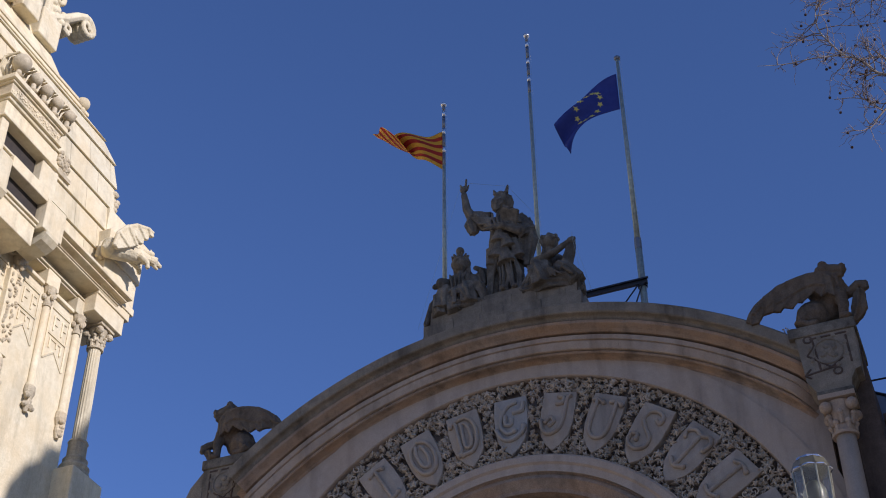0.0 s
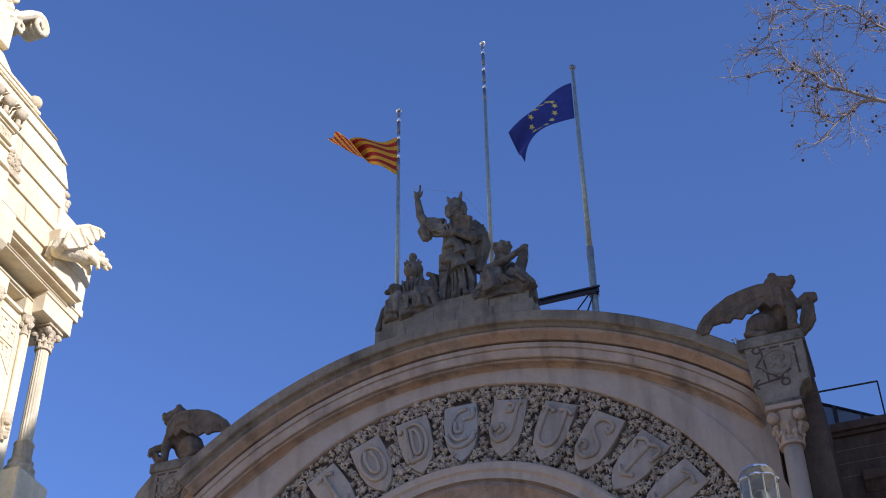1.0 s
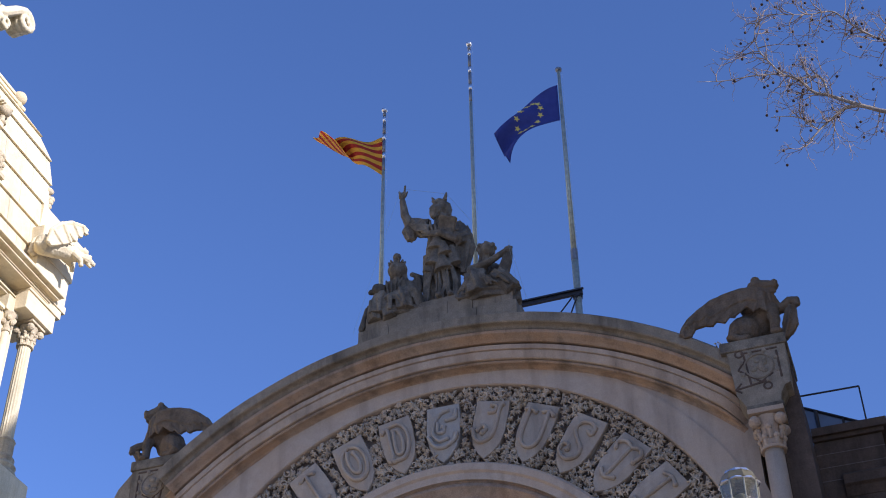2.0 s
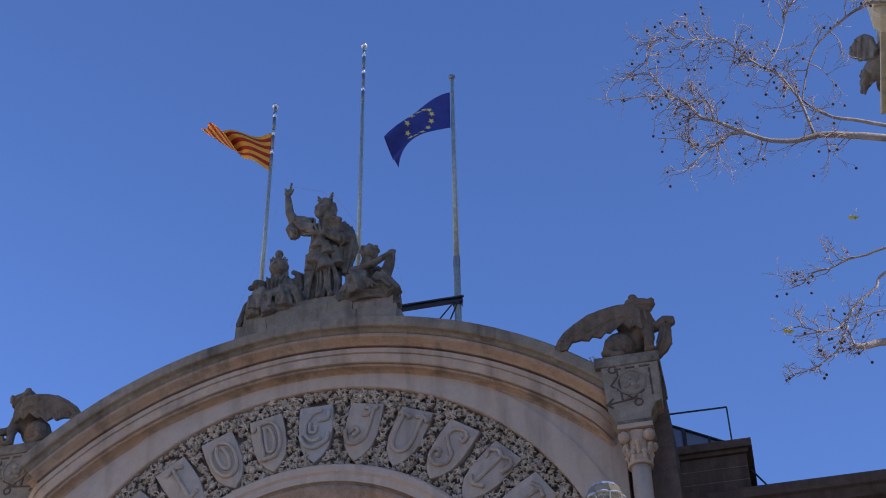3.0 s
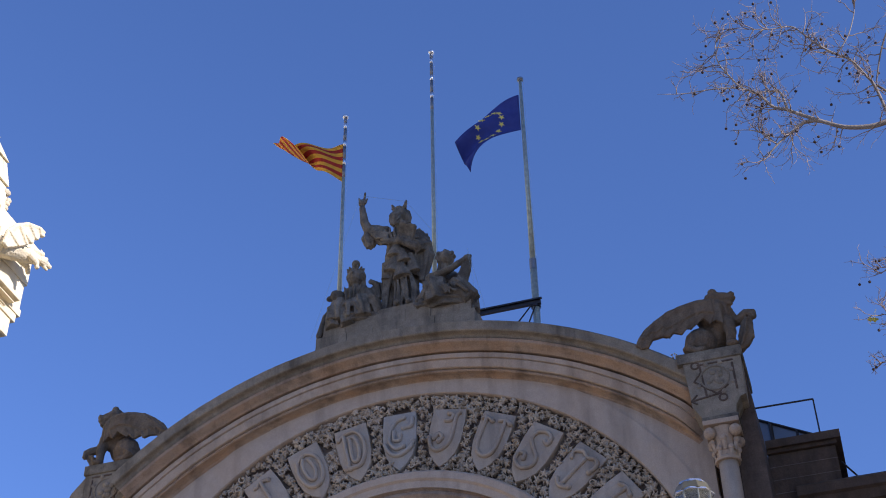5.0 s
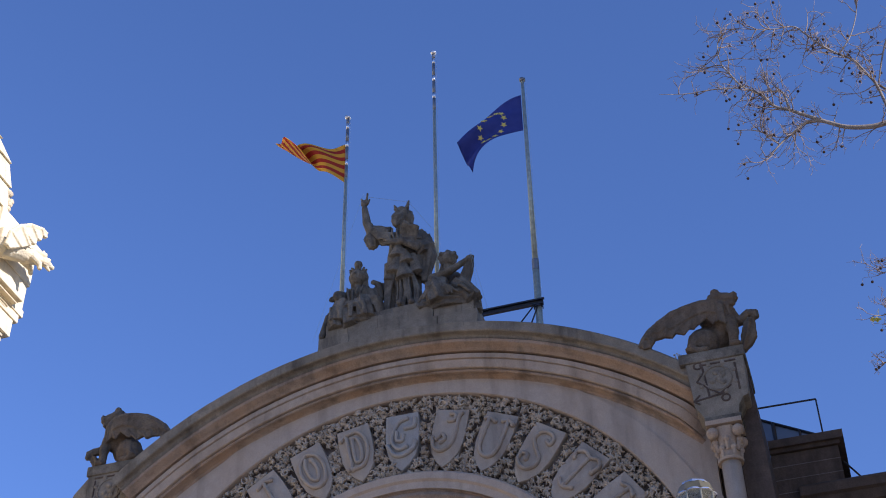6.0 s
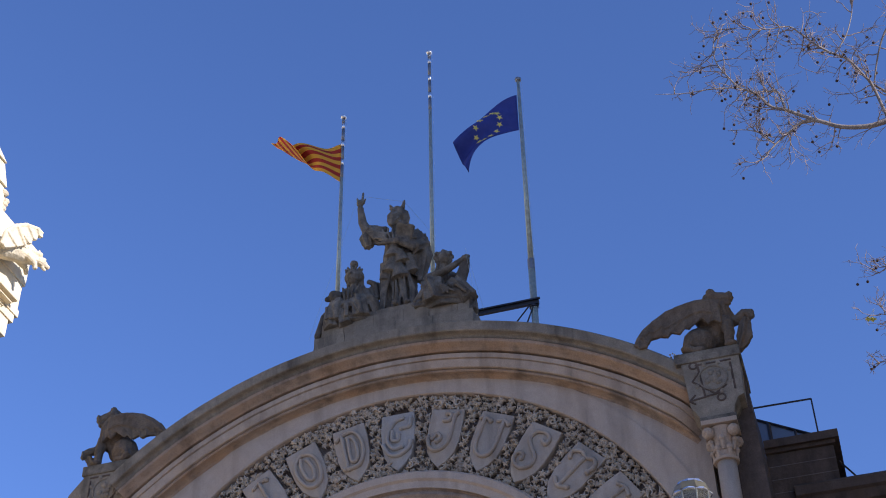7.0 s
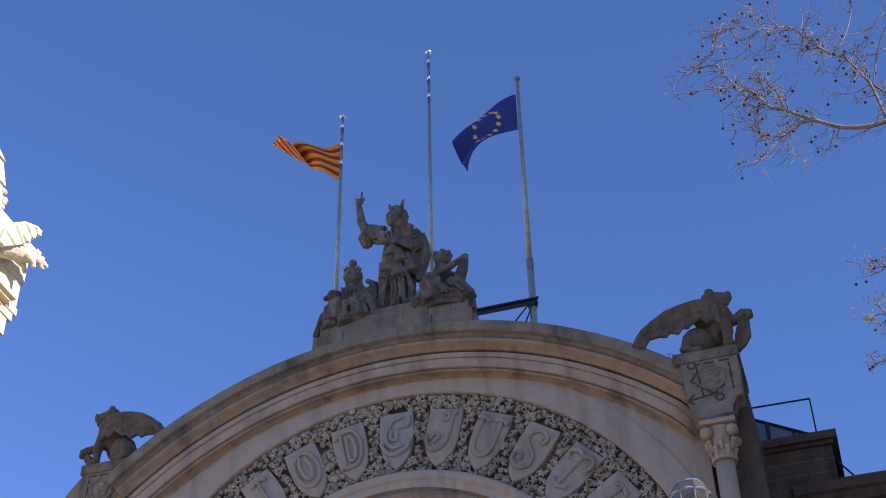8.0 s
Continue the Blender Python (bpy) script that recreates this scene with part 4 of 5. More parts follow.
tube(bm, [(-0.26, 0, 1.08), (-0.36, -0.12, 0.75), (-0.18, -0.38, 0.62)], [0.12, 0.09, 0.065], 9)
tube(bm, [(0.28, 0, 1.06), (0.42, -0.1, 0.72), (0.3, -0.42, 0.5)], [0.12, 0.10, 0.07], 9)
cloth_tube(bm, [(-0.15, 0.05, 0.35), (-0.22, -0.42, 0.48), (-0.26, -0.48, 0.0)], [0.23, 0.2, 0.19], 6, 0.28, 1.2)
cloth_tube(bm, [(0.18, 0.05, 0.35), (0.3, -0.42, 0.46), (0.36, -0.46, 0.0)], [0.24, 0.21, 0.2], 6, 0.28, 1.2, phase=2.0)
cloth_tube(bm, [(-0.35, -0.2, 0.5), (0.05, -0.52, 0.36), (0.5, -0.4, 0.42)], [0.08, 0.13, 0.08], 5, 0.4)
cloth_tube(bm, [(0.25, -0.4, 0.6), (0.58, -0.42, 0.48), (0.68, -0.3, 0.05)], [0.09, 0.12, 0.11], 5, 0.35)
blob(bm, (0.42, 0.08, 0.95), (0.19, 0.12, 0.40), (0, 18, 0))
tube(bm, [(0.34, -0.02, 1.32), (0.5, -0.04, 1.2), (0.58, -0.02, 0.8)], [0.06, 0.07, 0.05], 6)
cloth_tube(bm, [(-0.5, -0.3, 0.03), (0.1, -0.42, 0.05), (0.7, -0.3, 0.03)], [0.10, 0.17, 0.10], 6, 0.35)
for i in range(6):
    x, r = -0.40 + 0.17 * i + drape.uniform(-0.06, 0.06), drape.uniform(0.028, 0.05)
    tube(bm, [(-0.25 + 0.1 * i, -0.46, 0.54), (x * 0.9 + drape.uniform(-0.06, 0.06), -0.635, 0.32), (x + drape.uniform(-0.1, 0.1), -0.635, 0.0)], [0.012, r, r * 0.8], 6)
for i in range(4):
    tube(bm, [(-0.2 + 0.13 * i, -0.20, 1.14), (-0.14 + 0.1 * i, -0.28, 0.9), (-0.1 + 0.08 * i, -0.30, 0.66)], [0.025, 0.032, 0.02], 5)
figure("crowned_statue", bm, "dark weathered stone statue of a crowned seated figure", 0.0145, at=(-1.02, -0.02, 20.40))

# crouching figure at the plinth's end
bm = bmesh.new()
cloth_tube(bm, [(0.15, 0.1, 0.15), (0.0, 0.0, 0.55), (-0.12, -0.05, 0.82)], [0.25, 0.21, 0.14], 6, 0.2)
blob(bm, (-0.13, -0.08, 1.0), (0.14, 0.16, 0.16))
blob(bm, (-0.10, -0.02, 1.04), (0.16, 0.15, 0.14))
blob(bm, (-0.27, -0.12, 0.95), (0.08, 0.06, 0.07))
tube(bm, [(-0.1, -0.05, 0.75), (-0.3, -0.2, 0.38), (-0.42, -0.3, -0.2)], [0.11, 0.09, 0.07], 8)
tube(bm, [(0.1, -0.05, 0.72), (0.35, -0.25, 0.45), (0.5, -0.3, 0.5)], [0.11, 0.09, 0.06], 8)
cloth_tube(bm, [(0.1, 0, 0.2), (-0.1, -0.33, 0.3), (-0.05, -0.38, -0.1)], [0.2, 0.17, 0.16], 5, 0.3)
cloth_tube(bm, [(0.3, 0, 0.2), (0.22, -0.36, 0.22), (0.3, -0.4, -0.1)], [0.2, 0.16, 0.16], 5, 0.3, phase=1.5)
cloth_tube(bm, [(-0.28, 0.1, 0.55), (-0.40, 0.05, 0.1), (-0.48, 0, -0.4)], [0.10, 0.13, 0.13], 6, 0.35, 0.5)
figure("crouching_statue", bm, "dark weathered stone statue of a crouching figure leaning on the plinth", 0.0145, at=(-1.3, -0.1, 20.36))

# seated figure with a lyre-like tablet
bm = bmesh.new()
tube(bm, [(0, 0.1, 0.25), (0.0, 0.08, 0.7), (0.05, 0.0, 1.05)], [0.36, 0.27, 0.24], 14)
tube(bm, [(-0.22, 0.02, 1.1), (0.3, 0.0, 1.02)], 0.125, 12)
tube(bm, [(0.1, 0.0, 1.1), (0.13, -0.05, 1.36)], 0.09, 10)
blob(bm, (0.18, -0.10, 1.50), (0.15, 0.16, 0.18))
blob(bm, (0.12, 0.0, 1.54), (0.2, 0.18, 0.18))
tube(bm, [(0.30, -0.2, 1.52), (0.34, -0.23, 1.46)], [0.025, 0.03], 6)
for i in range(14):
    a = 0.45 * i
    blob(bm, (0.12 + 0.19 * math.cos(a), 0.0 + 0.17 * math.sin(a), 1.58 + 0.05 * (i % 2)), (0.055, 0.055, 0.055), seg=8)
tube(bm, [(0.02, 0.08, 1.5), (-0.06, 0.1, 1.25), (-0.04, 0.08, 1.1)], [0.09, 0.08, 0.05], 8)
tube(bm, [(-0.22, 0.0, 1.08), (-0.2, -0.22, 0.88), (0.32, -0.4, 0.90), (0.68, -0.40, 1.10)], [0.13, 0.115, 0.085, 0.06], 10)
tube(bm, [(0.3, 0.0, 1.02), (0.5, -0.2, 0.78), (0.72, -0.36, 1.05)], [0.11, 0.09, 0.055], 9)
blob(bm, (0.72, -0.40, 1.12), (0.085, 0.07, 0.09))
prism(bm, [(0.40, 0.40), (0.60, 0.88), (0.74, 1.20), (0.80, 1.18), (0.78, 0.8), (0.66, 0.34)], "y", -0.42, -0.33)
tube(bm, [(0.42, -0.37, 0.4), (0.60, -0.37, 0.88), (0.76, -0.37, 1.22)], 0.04, 6)
tube(bm, [(0.66, -0.37, 0.35), (0.78, -0.37, 0.8), (0.80, -0.37, 1.2)], 0.035, 6)
cloth_tube(bm, [(-0.15, 0.05, 0.3), (0.0, -0.46, 0.48), (0.04, -0.5, -0.02)], [0.29, 0.25, 0.23], 7, 0.26, 1.4)
cloth_tube(bm, [(0.15, 0.05, 0.3), (0.52, -0.40, 0.38), (0.82, -0.42, -0.05)], [0.27, 0.23, 0.2], 7, 0.26, 1.4, phase=2.0)
cloth_tube(bm, [(0.5, -0.15, 0.30), (0.72, -0.2, 0.10), (0.84, -0.3, -0.3)], [0.17, 0.17, 0.12], 6, 0.3)
cloth_tube(bm, [(-0.38, -0.1, 0.35), (-0.36, -0.3, 0.1), (-0.3, -0.34, -0.05)], [0.16, 0.18, 0.2], 6, 0.3)
for i in range(6):
    tube(bm, [(-0.33 + 0.05 * i, -0.30, 0.66 - 0.04 * i), (0.0 + 0.08 * i, -0.64, 0.42 - 0.05 * i), (0.3 + 0.11 * i, -0.54, 0.03)], [0.02, 0.04, 0.035], 5)
cloth_tube(bm, [(-0.5, -0.3, 0.03), (0.2, -0.46, 0.06), (0.85, -0.35, 0.0)], [0.12, 0.18, 0.12], 7, 0.35)
for i in range(8):      # cloth fanning out from the lap to the hem
    x, r = -0.42 + 0.17 * i + drape.uniform(-0.07, 0.07), drape.uniform(0.026, 0.05)
    tube(bm, [(0.0 + 0.06 * i, -0.50, 0.62 - 0.04 * i), (0.06 + 0.62 * x + drape.uniform(-0.08, 0.08), -0.70, 0.36 - 0.02 * i), (x, -0.66, drape.uniform(-0.02, 0.1))], [0.012, r, r * 0.8], 6)
for i in range(4):
    tube(bm, [(-0.12 + 0.11 * i, -0.20, 1.06), (-0.10 + 0.09 * i, -0.30, 0.82), (-0.06 + 0.08 * i, -0.30, 0.6)], [0.025, 0.032, 0.02], 5)
figure("seated_statue", bm, "dark weathered stone statue of a seated figure holding a tall lyre", 0.0145, at=(0.98, -0.02, 20.38))

# fine bird-proofing wires round the group
wi = thing("bird_wires", "hair-thin wires strung over the statue group", "wire")
for p, q in (((-0.85, -0.3, 24.2), (-1.95, -0.3, 20.2)), ((-0.8, -0.3, 24.1), (0.3, -0.2, 23.7)), ((0.25, -0.2, 23.7), (1.0, -0.3, 22.4)), ((1.75, -0.5, 21.7), (2.05, -0.3, 20.1)), ((1.75, -0.5, 21.6), (1.9, -0.3, 20.2))):
    part("wire", tube(bmesh.new(), [p, q], 0.003, 4), M_POLE, wi)


# ================= winged beasts =================
def wing(bm, top, low, y0, lean, thick=0.10):
    """A feathered wing: a plate between an upper and a scalloped lower edge, with ribs."""
    pts = top + low
    lo = [bm.verts.new((x, y0 + lean * abs(x) - thick / 2, z)) for x, z in pts]
    hi = [bm.verts.new((x, y0 + lean * abs(x) + thick / 2, z)) for x, z in pts]
    bm.faces.new(lo); bm.faces.new(hi[::-1])
    for i in range(len(pts)):
        j = (i + 1) % len(pts)
        bm.faces.new((lo[i], lo[j], hi[j], hi[i]))
    for p, q in zip(top, top[1:]):
        tube(bm, [(p[0], y0 + lean * abs(p[0]), p[1]), (q[0], y0 + lean * abs(q[0]), q[1])], thick * 0.75, 6)
    for i, p in enumerate(low):
        q = top[max(0, len(top) - 2 - i)]
        tube(bm, [(q[0], y0 + lean * abs(q[0]) - thick * 0.4, q[1]), (p[0], y0 + lean * abs(p[0]) - thick * 0.4, p[1])], [thick * 0.5, thick * 0.3], 5)


def griffin_mesh(paw):
    """Beast in profile, facing +x: wing swept back, one paw (lifted by paw) on a shield."""
    bm = bmesh.new()
    blob(bm, (-0.22, -0.30, 0.34), (0.33, 0.27, 0.34))          # haunch
    blob(bm, (-0.05, -0.12, 0.52), (0.42, 0.30, 0.34), (0, -28, 0))
    tube(bm, [(-0.34, -0.40, 0.30), (-0.46, -0.50, 0.12), (-0.30, -0.52, 0.05), (-0.14, -0.54, 0.05)], [0.17, 0.12, 0.08, 0.07], 9)
    tube(bm, [(-0.38, 0.12, 0.28), (-0.42, 0.18, 0.06), (-0.2, 0.18, 0.05)], [0.16, 0.09, 0.07], 8)
    blob(bm, (0.24, -0.24, 0.82), (0.31, 0.27, 0.36), (0, 18, 0))        # chest
    tube(bm, [(0.02, -0.18, 0.80), (0.18, -0.26, 1.12), (0.24, -0.30, 1.24)], [0.33, 0.24, 0.20], 12)
    for i in range(14):                                                   # mane
        a = 0.45 * i
        tube(bm, [(0.20 + 0.17 * math.cos(a), -0.28 + 0.17 * math.sin(a), 1.20), (0.20 + 0.26 * math.cos(a), -0.28 + 0.24 * math.sin(a), 1.0), (0.22 + 0.24 * math.cos(a), -0.28 + 0.24 * math.sin(a), 0.78)], [0.05, 0.055, 0.025], 5)
    blob(bm, (0.18, -0.34, 1.28), (0.23, 0.19, 0.18))
    tube(bm, [(0.24, -0.36, 1.28), (0.40, -0.40, 1.24), (0.54, -0.44, 1.20)], [0.15, 0.125, 0.10], 9)
    tube(bm, [(0.40, -0.42, 1.12), (0.50, -0.44, 1.08)], [0.08, 0.06], 7)
    tube(bm, [(0.50, -0.50, 1.28), (0.56, -0.46, 1.25)], [0.055, 0.05], 6)
    for y in (-0.44, -0.30):
        blob(bm, (0.16, y, 1.42), (0.09, 0.06, 0.08))
    tube(bm, [(0.34, -0.36, 0.72), (0.40, -0.44, 0.40), (0.36, -0.48, 0.05)], [0.16, 0.11, 0.08], 9)      # standing foreleg
    blob(bm, (0.40, -0.54, 0.06), (0.13, 0.10, 0.07))
    tube(bm, [(0.42, -0.18, 0.84), (0.58, -0.26, 0.76 + paw * 0.6), (0.74, -0.32, 0.86 + paw), (0.86, -0.36, 0.80 + paw), (0.88, -0.38, 0.68 + paw)], [0.16, 0.11, 0.09, 0.09, 0.055], 9)
    prism(bm, [(0.62, 0.66 + paw), (0.74, 0.74 + paw), (0.84, 0.70 + paw), (0.82, 0.30), (0.70, 0.12), (0.56, 0.0), (0.48, 0.0), (0.52, 0.36)], "y", -0.36, -0.24)
    tube(bm, [(0.74, -0.37, 0.72 + paw), (0.66, -0.38, 0.36), (0.52, -0.37, 0.02)], [0.03, 0.04, 0.03], 6)
    tail = [(-0.30, 0.10, 0.20), (-0.52, 0.12, 0.12), (-0.58, -0.1, 0.06), (-0.40, -0.3, 0.04)]
    tube(bm, tail, [0.06, 0.05, 0.045, 0.03], 6)
    lead = [(0.26, 1.02), (0.12, 1.14), (-0.14, 1.17), (-0.42, 1.14), (-0.74, 1.06), (-1.02, 0.90), (-1.24, 0.74), (-1.36, 0.58), (-1.42, 0.44)]
    trail = [(-1.36, 0.35), (-1.22, 0.36), (-1.12, 0.52), (-0.92, 0.53), (-0.78, 0.49), (-0.70, 0.57), (-0.54, 0.50), (-0.44, 0.62), (-0.34, 0.58), (-0.24, 0.72), (-0.08, 0.76), (0.04, 0.60), (0.16, 0.66), (0.28, 0.56)]
    wing(bm, lead, trail, -0.54, 0.05, 0.08)
    for k in range(6):                                                    # long feathers following the sweep
        f = 0.14 + 0.13 * k
        pts = []
        for i in range(1, len(lead) - 1 - k // 2):
            (x0, z0), (x1, z1) = lead[i], trail[max(0, len(trail) - 1 - int(i * 1.6))]
            pts.append((x0 + (x1 - x0) * f * 0.8, -0.60 + 0.05 * abs(x0), z0 + (z1 - z0) * f * 0.8))
        tube(bm, smooth_path(pts, 2), 0.026, 5)
    return bm


for s in (1, -1):
    figure("griffin_statue", griffin_mesh(0.0 if s > 0 else -0.34), "dark weathered stone winged beast, one paw on a shield", 0.016, M_BEAST, set_back(6.66 if s > 0 else 6.60, -0.26, 17.66, s), flip=s < 0, depth=0.02).scale = (1.0 if s > 0 else 0.9, BACK[s], BACK[s])


# ================= the two corner towers =================
def tower_rise(z):
    """How far the roof's faces have drawn in at a height."""
    table = ((26.7, -0.16), (29.0, -0.12), (30.1, -0.06), (31.0, 0.22), (32.0, 0.80), (32.5, 1.05), (33.2, 1.4), (34.4, 1.85), (35.2, 2.2), (36.0, 3.0))
    for (z0, k0), (z1, k1) in zip(table, table[1:]):
        if z <= z1:
            return k0 + (k1 - k0) * (z - z0) / (z1 - z0)
    return table[-1][1]


GROW = 1.08          # the towers are laid out a little small and drawn up to size
TX, TY = 18.0, -3.65      # the tower's middle; its walls stand 5.4 and 5.25 from it


def square(bm, half, z0, z1, bev=0.0):
    return box(bm, TX - half, TX + half, TY - half + 0.15, TY + half - 0.15, z0, z1, bev)


def tower_griffin():
    """Winged beast leaning out from a corner, facing +y; its snout lies at (0, 1.35, 0.2)."""
    bm = bmesh.new()
    tube(bm, [(0, -0.9, -0.25), (0, -0.3, -0.02), (0, 0.3, 0.1), (0, 0.75, 0.2)], [0.36, 0.38, 0.27, 0.19], 12)
    blob(bm, (0, 0.95, 0.28), (0.19, 0.25, 0.19))
    tube(bm, [(0, 1.05, 0.32), (0, 1.36, 0.24)], [0.12, 0.075], 8)
    tube(bm, [(0, 1.02, 0.16), (0, 1.24, 0.06)], [0.08, 0.045], 8)
    for dx in (-0.11, 0.11):
        tube(bm, [(dx, 0.9, 0.42), (dx * 1.4, 0.74, 0.55)], [0.06, 0.03], 6)
        blob(bm, (dx * 0.9, 1.07, 0.40), (0.05, 0.07, 0.05), seg=7)
        for i in range(6):
            blob(bm, (dx * 1.2, 0.34 + 0.1 * i, 0.33 + 0.02 * i), (0.09, 0.09, 0.10), seg=8)
        tube(bm, [(dx * 2, 0.25, 0.0), (dx * 2, 0.62, -0.12), (dx * 2, 0.68, -0.32)], [0.13, 0.10, 0.08], 8)
    for sx in (-1, 1):
        lead = [(-0.95, -0.42), (-0.88, 0.15), (-0.55, 0.62), (-0.15, 0.92), (0.28, 1.04), (0.50, 0.98)]
        trail = [(0.56, 0.84), (0.36, 0.78), (0.34, 0.58), (0.18, 0.52), (0.16, 0.30), (0.0, 0.24), (-0.1, 0.05), (-0.4, -0.2), (-0.8, -0.5)]
        pts = lead + trail
        lo = [bm.verts.new((sx * 0.36, y, z)) for y, z in pts]
        hi = [bm.verts.new((sx * 0.50, y, z)) for y, z in pts]
        bm.faces.new(lo); bm.faces.new(hi[::-1])
        for i in range(len(pts)):
            j = (i + 1) % len(pts)
            bm.faces.new((lo[i], lo[j], hi[j], hi[i]))
        for p, q in zip(lead, lead[1:]):
            tube(bm, [(sx * 0.45, *p), (sx * 0.45, *q)], 0.085, 7)
        for p, q in ((lead[1], trail[7]), (lead[2], trail[5]), (lead[3], trail[3]), (lead[4], trail[1]), (lead[2], trail[6])):
            tube(bm, [(sx * 0.52, *p), (sx * 0.53, *q)], [0.06, 0.045], 6)
    return bm


def tower(s):
    fl = s < 0
    tw = thing("corner_tower", "cream stone corner tower with curved roof, carved cornice and dormers", "tower", "corner towers", "structure")
    tw.location, tw.scale = (-s * 8.34 * (1 - GROW), -24.24 * (1 - GROW), 1.6 * (1 - GROW)), (GROW,) * 3
    add = lambda name, bm, m, parent=tw, label="", smooth=False: part(name, bm, m, parent, label, flip=fl, smooth=smooth)
    g = random.Random(11)
    add("wall", square(bmesh.new(), 5.4, 0.0, 24.55), M_TOWER)
    # The slots' shadow is helped by a darker stone colour.
    add("slot_wall", square(bmesh.new(), 5.0, 24.55, 25.05), M_TOWER_DIRT_SHADE, label="shadowed wall behind the slots")
    x = 12.6
    ys = [1.28 - 1.36 * i for i in range(8)]
    for i, y in enumerate(ys):
        if i in (2, 5):       # broad pilasters carved with foliage
            bm = B(x - 0.16, x + 0.05, y - 0.3, y + 0.2, 21.6, 24.05, 0.02)
            add("carved_pilaster", bm, M_TOWER, label="broad pilaster with carved foliage")
            bm = bmesh.new()
            for k in range(46):
                blob(bm, (x - 0.17, y - 0.05 + g.uniform(-0.19, 0.19), 21.9 + k * 0.046), (0.05, g.uniform(0.03, 0.07), g.uniform(0.03, 0.07)), seg=6)
            add("foliage", bm, M_TOWER_DIRT_SHADE)
        shaft = add("colonette", lathe(bmesh.new(), x - 0.05, y, [(0.14, 21.45), (0.14, 21.52), (0.10, 21.6), (0.10, 23.95)], 14), M_TOWER, smooth=True)
        bm = bmesh.new()
        lathe(bm, x - 0.05, y, [(0.13, 23.93), (0.14, 23.99), (0.10, 24.03), (0.13, 24.27), (0.2, 24.51)], 12)
        for k in range(8):
            a = 2 * math.pi * k / 8
            blob(bm, (x - 0.05 + 0.16 * math.cos(a), y + 0.16 * math.sin(a), 24.20 + 0.12 * (k % 2)), (0.07, 0.07, 0.09), seg=6)
        add("colonette_capital", bm, M_TOWER_DIRT_SHADE)
        bm = bmesh.new()
        lathe(bm, x - 0.05, y, [(0.05, 20.75), (0.12, 20.95), (0.10, 21.1), (0.17, 21.3), (0.16, 21.46)], 12)
        for k in range(6):
            blob(bm, (x - 0.12 + g.uniform(-0.06, 0.06), y + g.uniform(-0.14, 0.14), 20.85 + 0.07 * k), (0.08, 0.08, 0.07), seg=6)
        add("corbel", bm, M_TOWER_DIRT_SHADE)
        add("slot_block", B(x - 0.14, x + 0.5, y - 0.27, y + 0.27, 24.52, 25.01, 0.02), M_TOWER)
        add("slot_sill", B(x - 0.10, x + 0.3, y - 1.09, y - 0.275, 24.47, 24.58, 0.02), M_TOWER)
        # raised fret panel between the shafts
        bm = bmesh.new()
        c = y - 0.68
        def bar(y0, z0, y1, z1, w=0.035):
            tube(bm, [(x - 0.01, c + y0, z0 - 0.32), (x - 0.01, c + y1, z1 - 0.32)], w, 4)
        for y0, z0, y1, z1 in ((-0.42, 24.5, 0.42, 24.5), (-0.42, 23.72, 0.42, 23.72), (-0.42, 24.5, -0.42, 22.9), (0.42, 24.5, 0.42, 22.9), (-0.42, 22.9, 0.0, 23.3), (0.42, 22.9, 0.0, 23.3),
                               (-0.2, 24.32, -0.2, 23.86), (0.16, 24.32, 0.16, 23.86), (-0.2, 24.32, 0.0, 24.32), (0.16, 24.1, 0.32, 24.1), (-0.2, 24.08, -0.04, 24.08), (0.16, 24.32, 0.32, 24.32),
                               (-0.24, 23.6, 0.24, 23.6), (-0.24, 23.6, -0.24, 23.3), (0.05, 23.6, 0.05, 23.42), (0.24, 23.6, 0.24, 23.3)):
            bar(y0, z0, y1, z1)
        add("fret_panel", bm, M_TOWER, label="raised geometric fret carving")
    # Coves get the darker stone, adding shade under each fillet.
    for half, z0, z1, m, name in ((5.46, 25.01, 25.06, M_TOWER, "frieze"), (5.53, 25.064, 25.12, M_TOWER, "fillet"), (5.42, 25.12, 25.32, M_TOWER_DIRT_SHADE, "cove"),
                                  (5.96, 25.324, 25.37, M_TOWER, "fillet"), (6.0, 25.374, 25.41, M_TOWER, "roll"), (5.70, 25.41, 25.53, M_TOWER_DIRT_SHADE, "cove"),
                                  (6.14, 25.534, 25.58, M_TOWER, "fillet"), (5.98, 25.58, 25.64, M_TOWER_DIRT_SHADE, "cove"), (6.24, 25.644, 25.74, M_TOWER, "drip_edge"), (5.46, 25.74, 26.0, M_TOWER, "upper_wall")):
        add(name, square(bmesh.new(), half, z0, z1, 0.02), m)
    # free corner column under the overhanging block
    cx, cy = 12.5, 2.12
    add("corner_buttress", B(12.0, 13.2, 1.45, 2.75, 0.0, 20.0, 0.04), M_TOWER)
    bm = bmesh.new()
    lathe(bm, cx, cy, [(0.42, 20.0), (0.42, 20.12), (0.36, 20.2), (0.40, 20.3), (0.31, 20.42), (0.33, 20.52), (0.25, 20.62), (0.25, 21.0), (0.27, 21.04), (0.24, 21.1)], 24)
    add("column_base", bm, M_TOWER_DIRT_SHADE, label="moulded column base", smooth=False)
    add("corner_column", lathe(bmesh.new(), cx, cy, [(0.19, 21.1), (0.185, 22.5), (0.17, 23.95)], 32, 0.07), M_TOWER, label="fluted free-standing stone column")
    capital(cx, cy, 23.95, 24.68, 0.18, M_TOWER_DIRT_SHADE, tw, flip=fl, leaves=8)
    bm = bmesh.new()
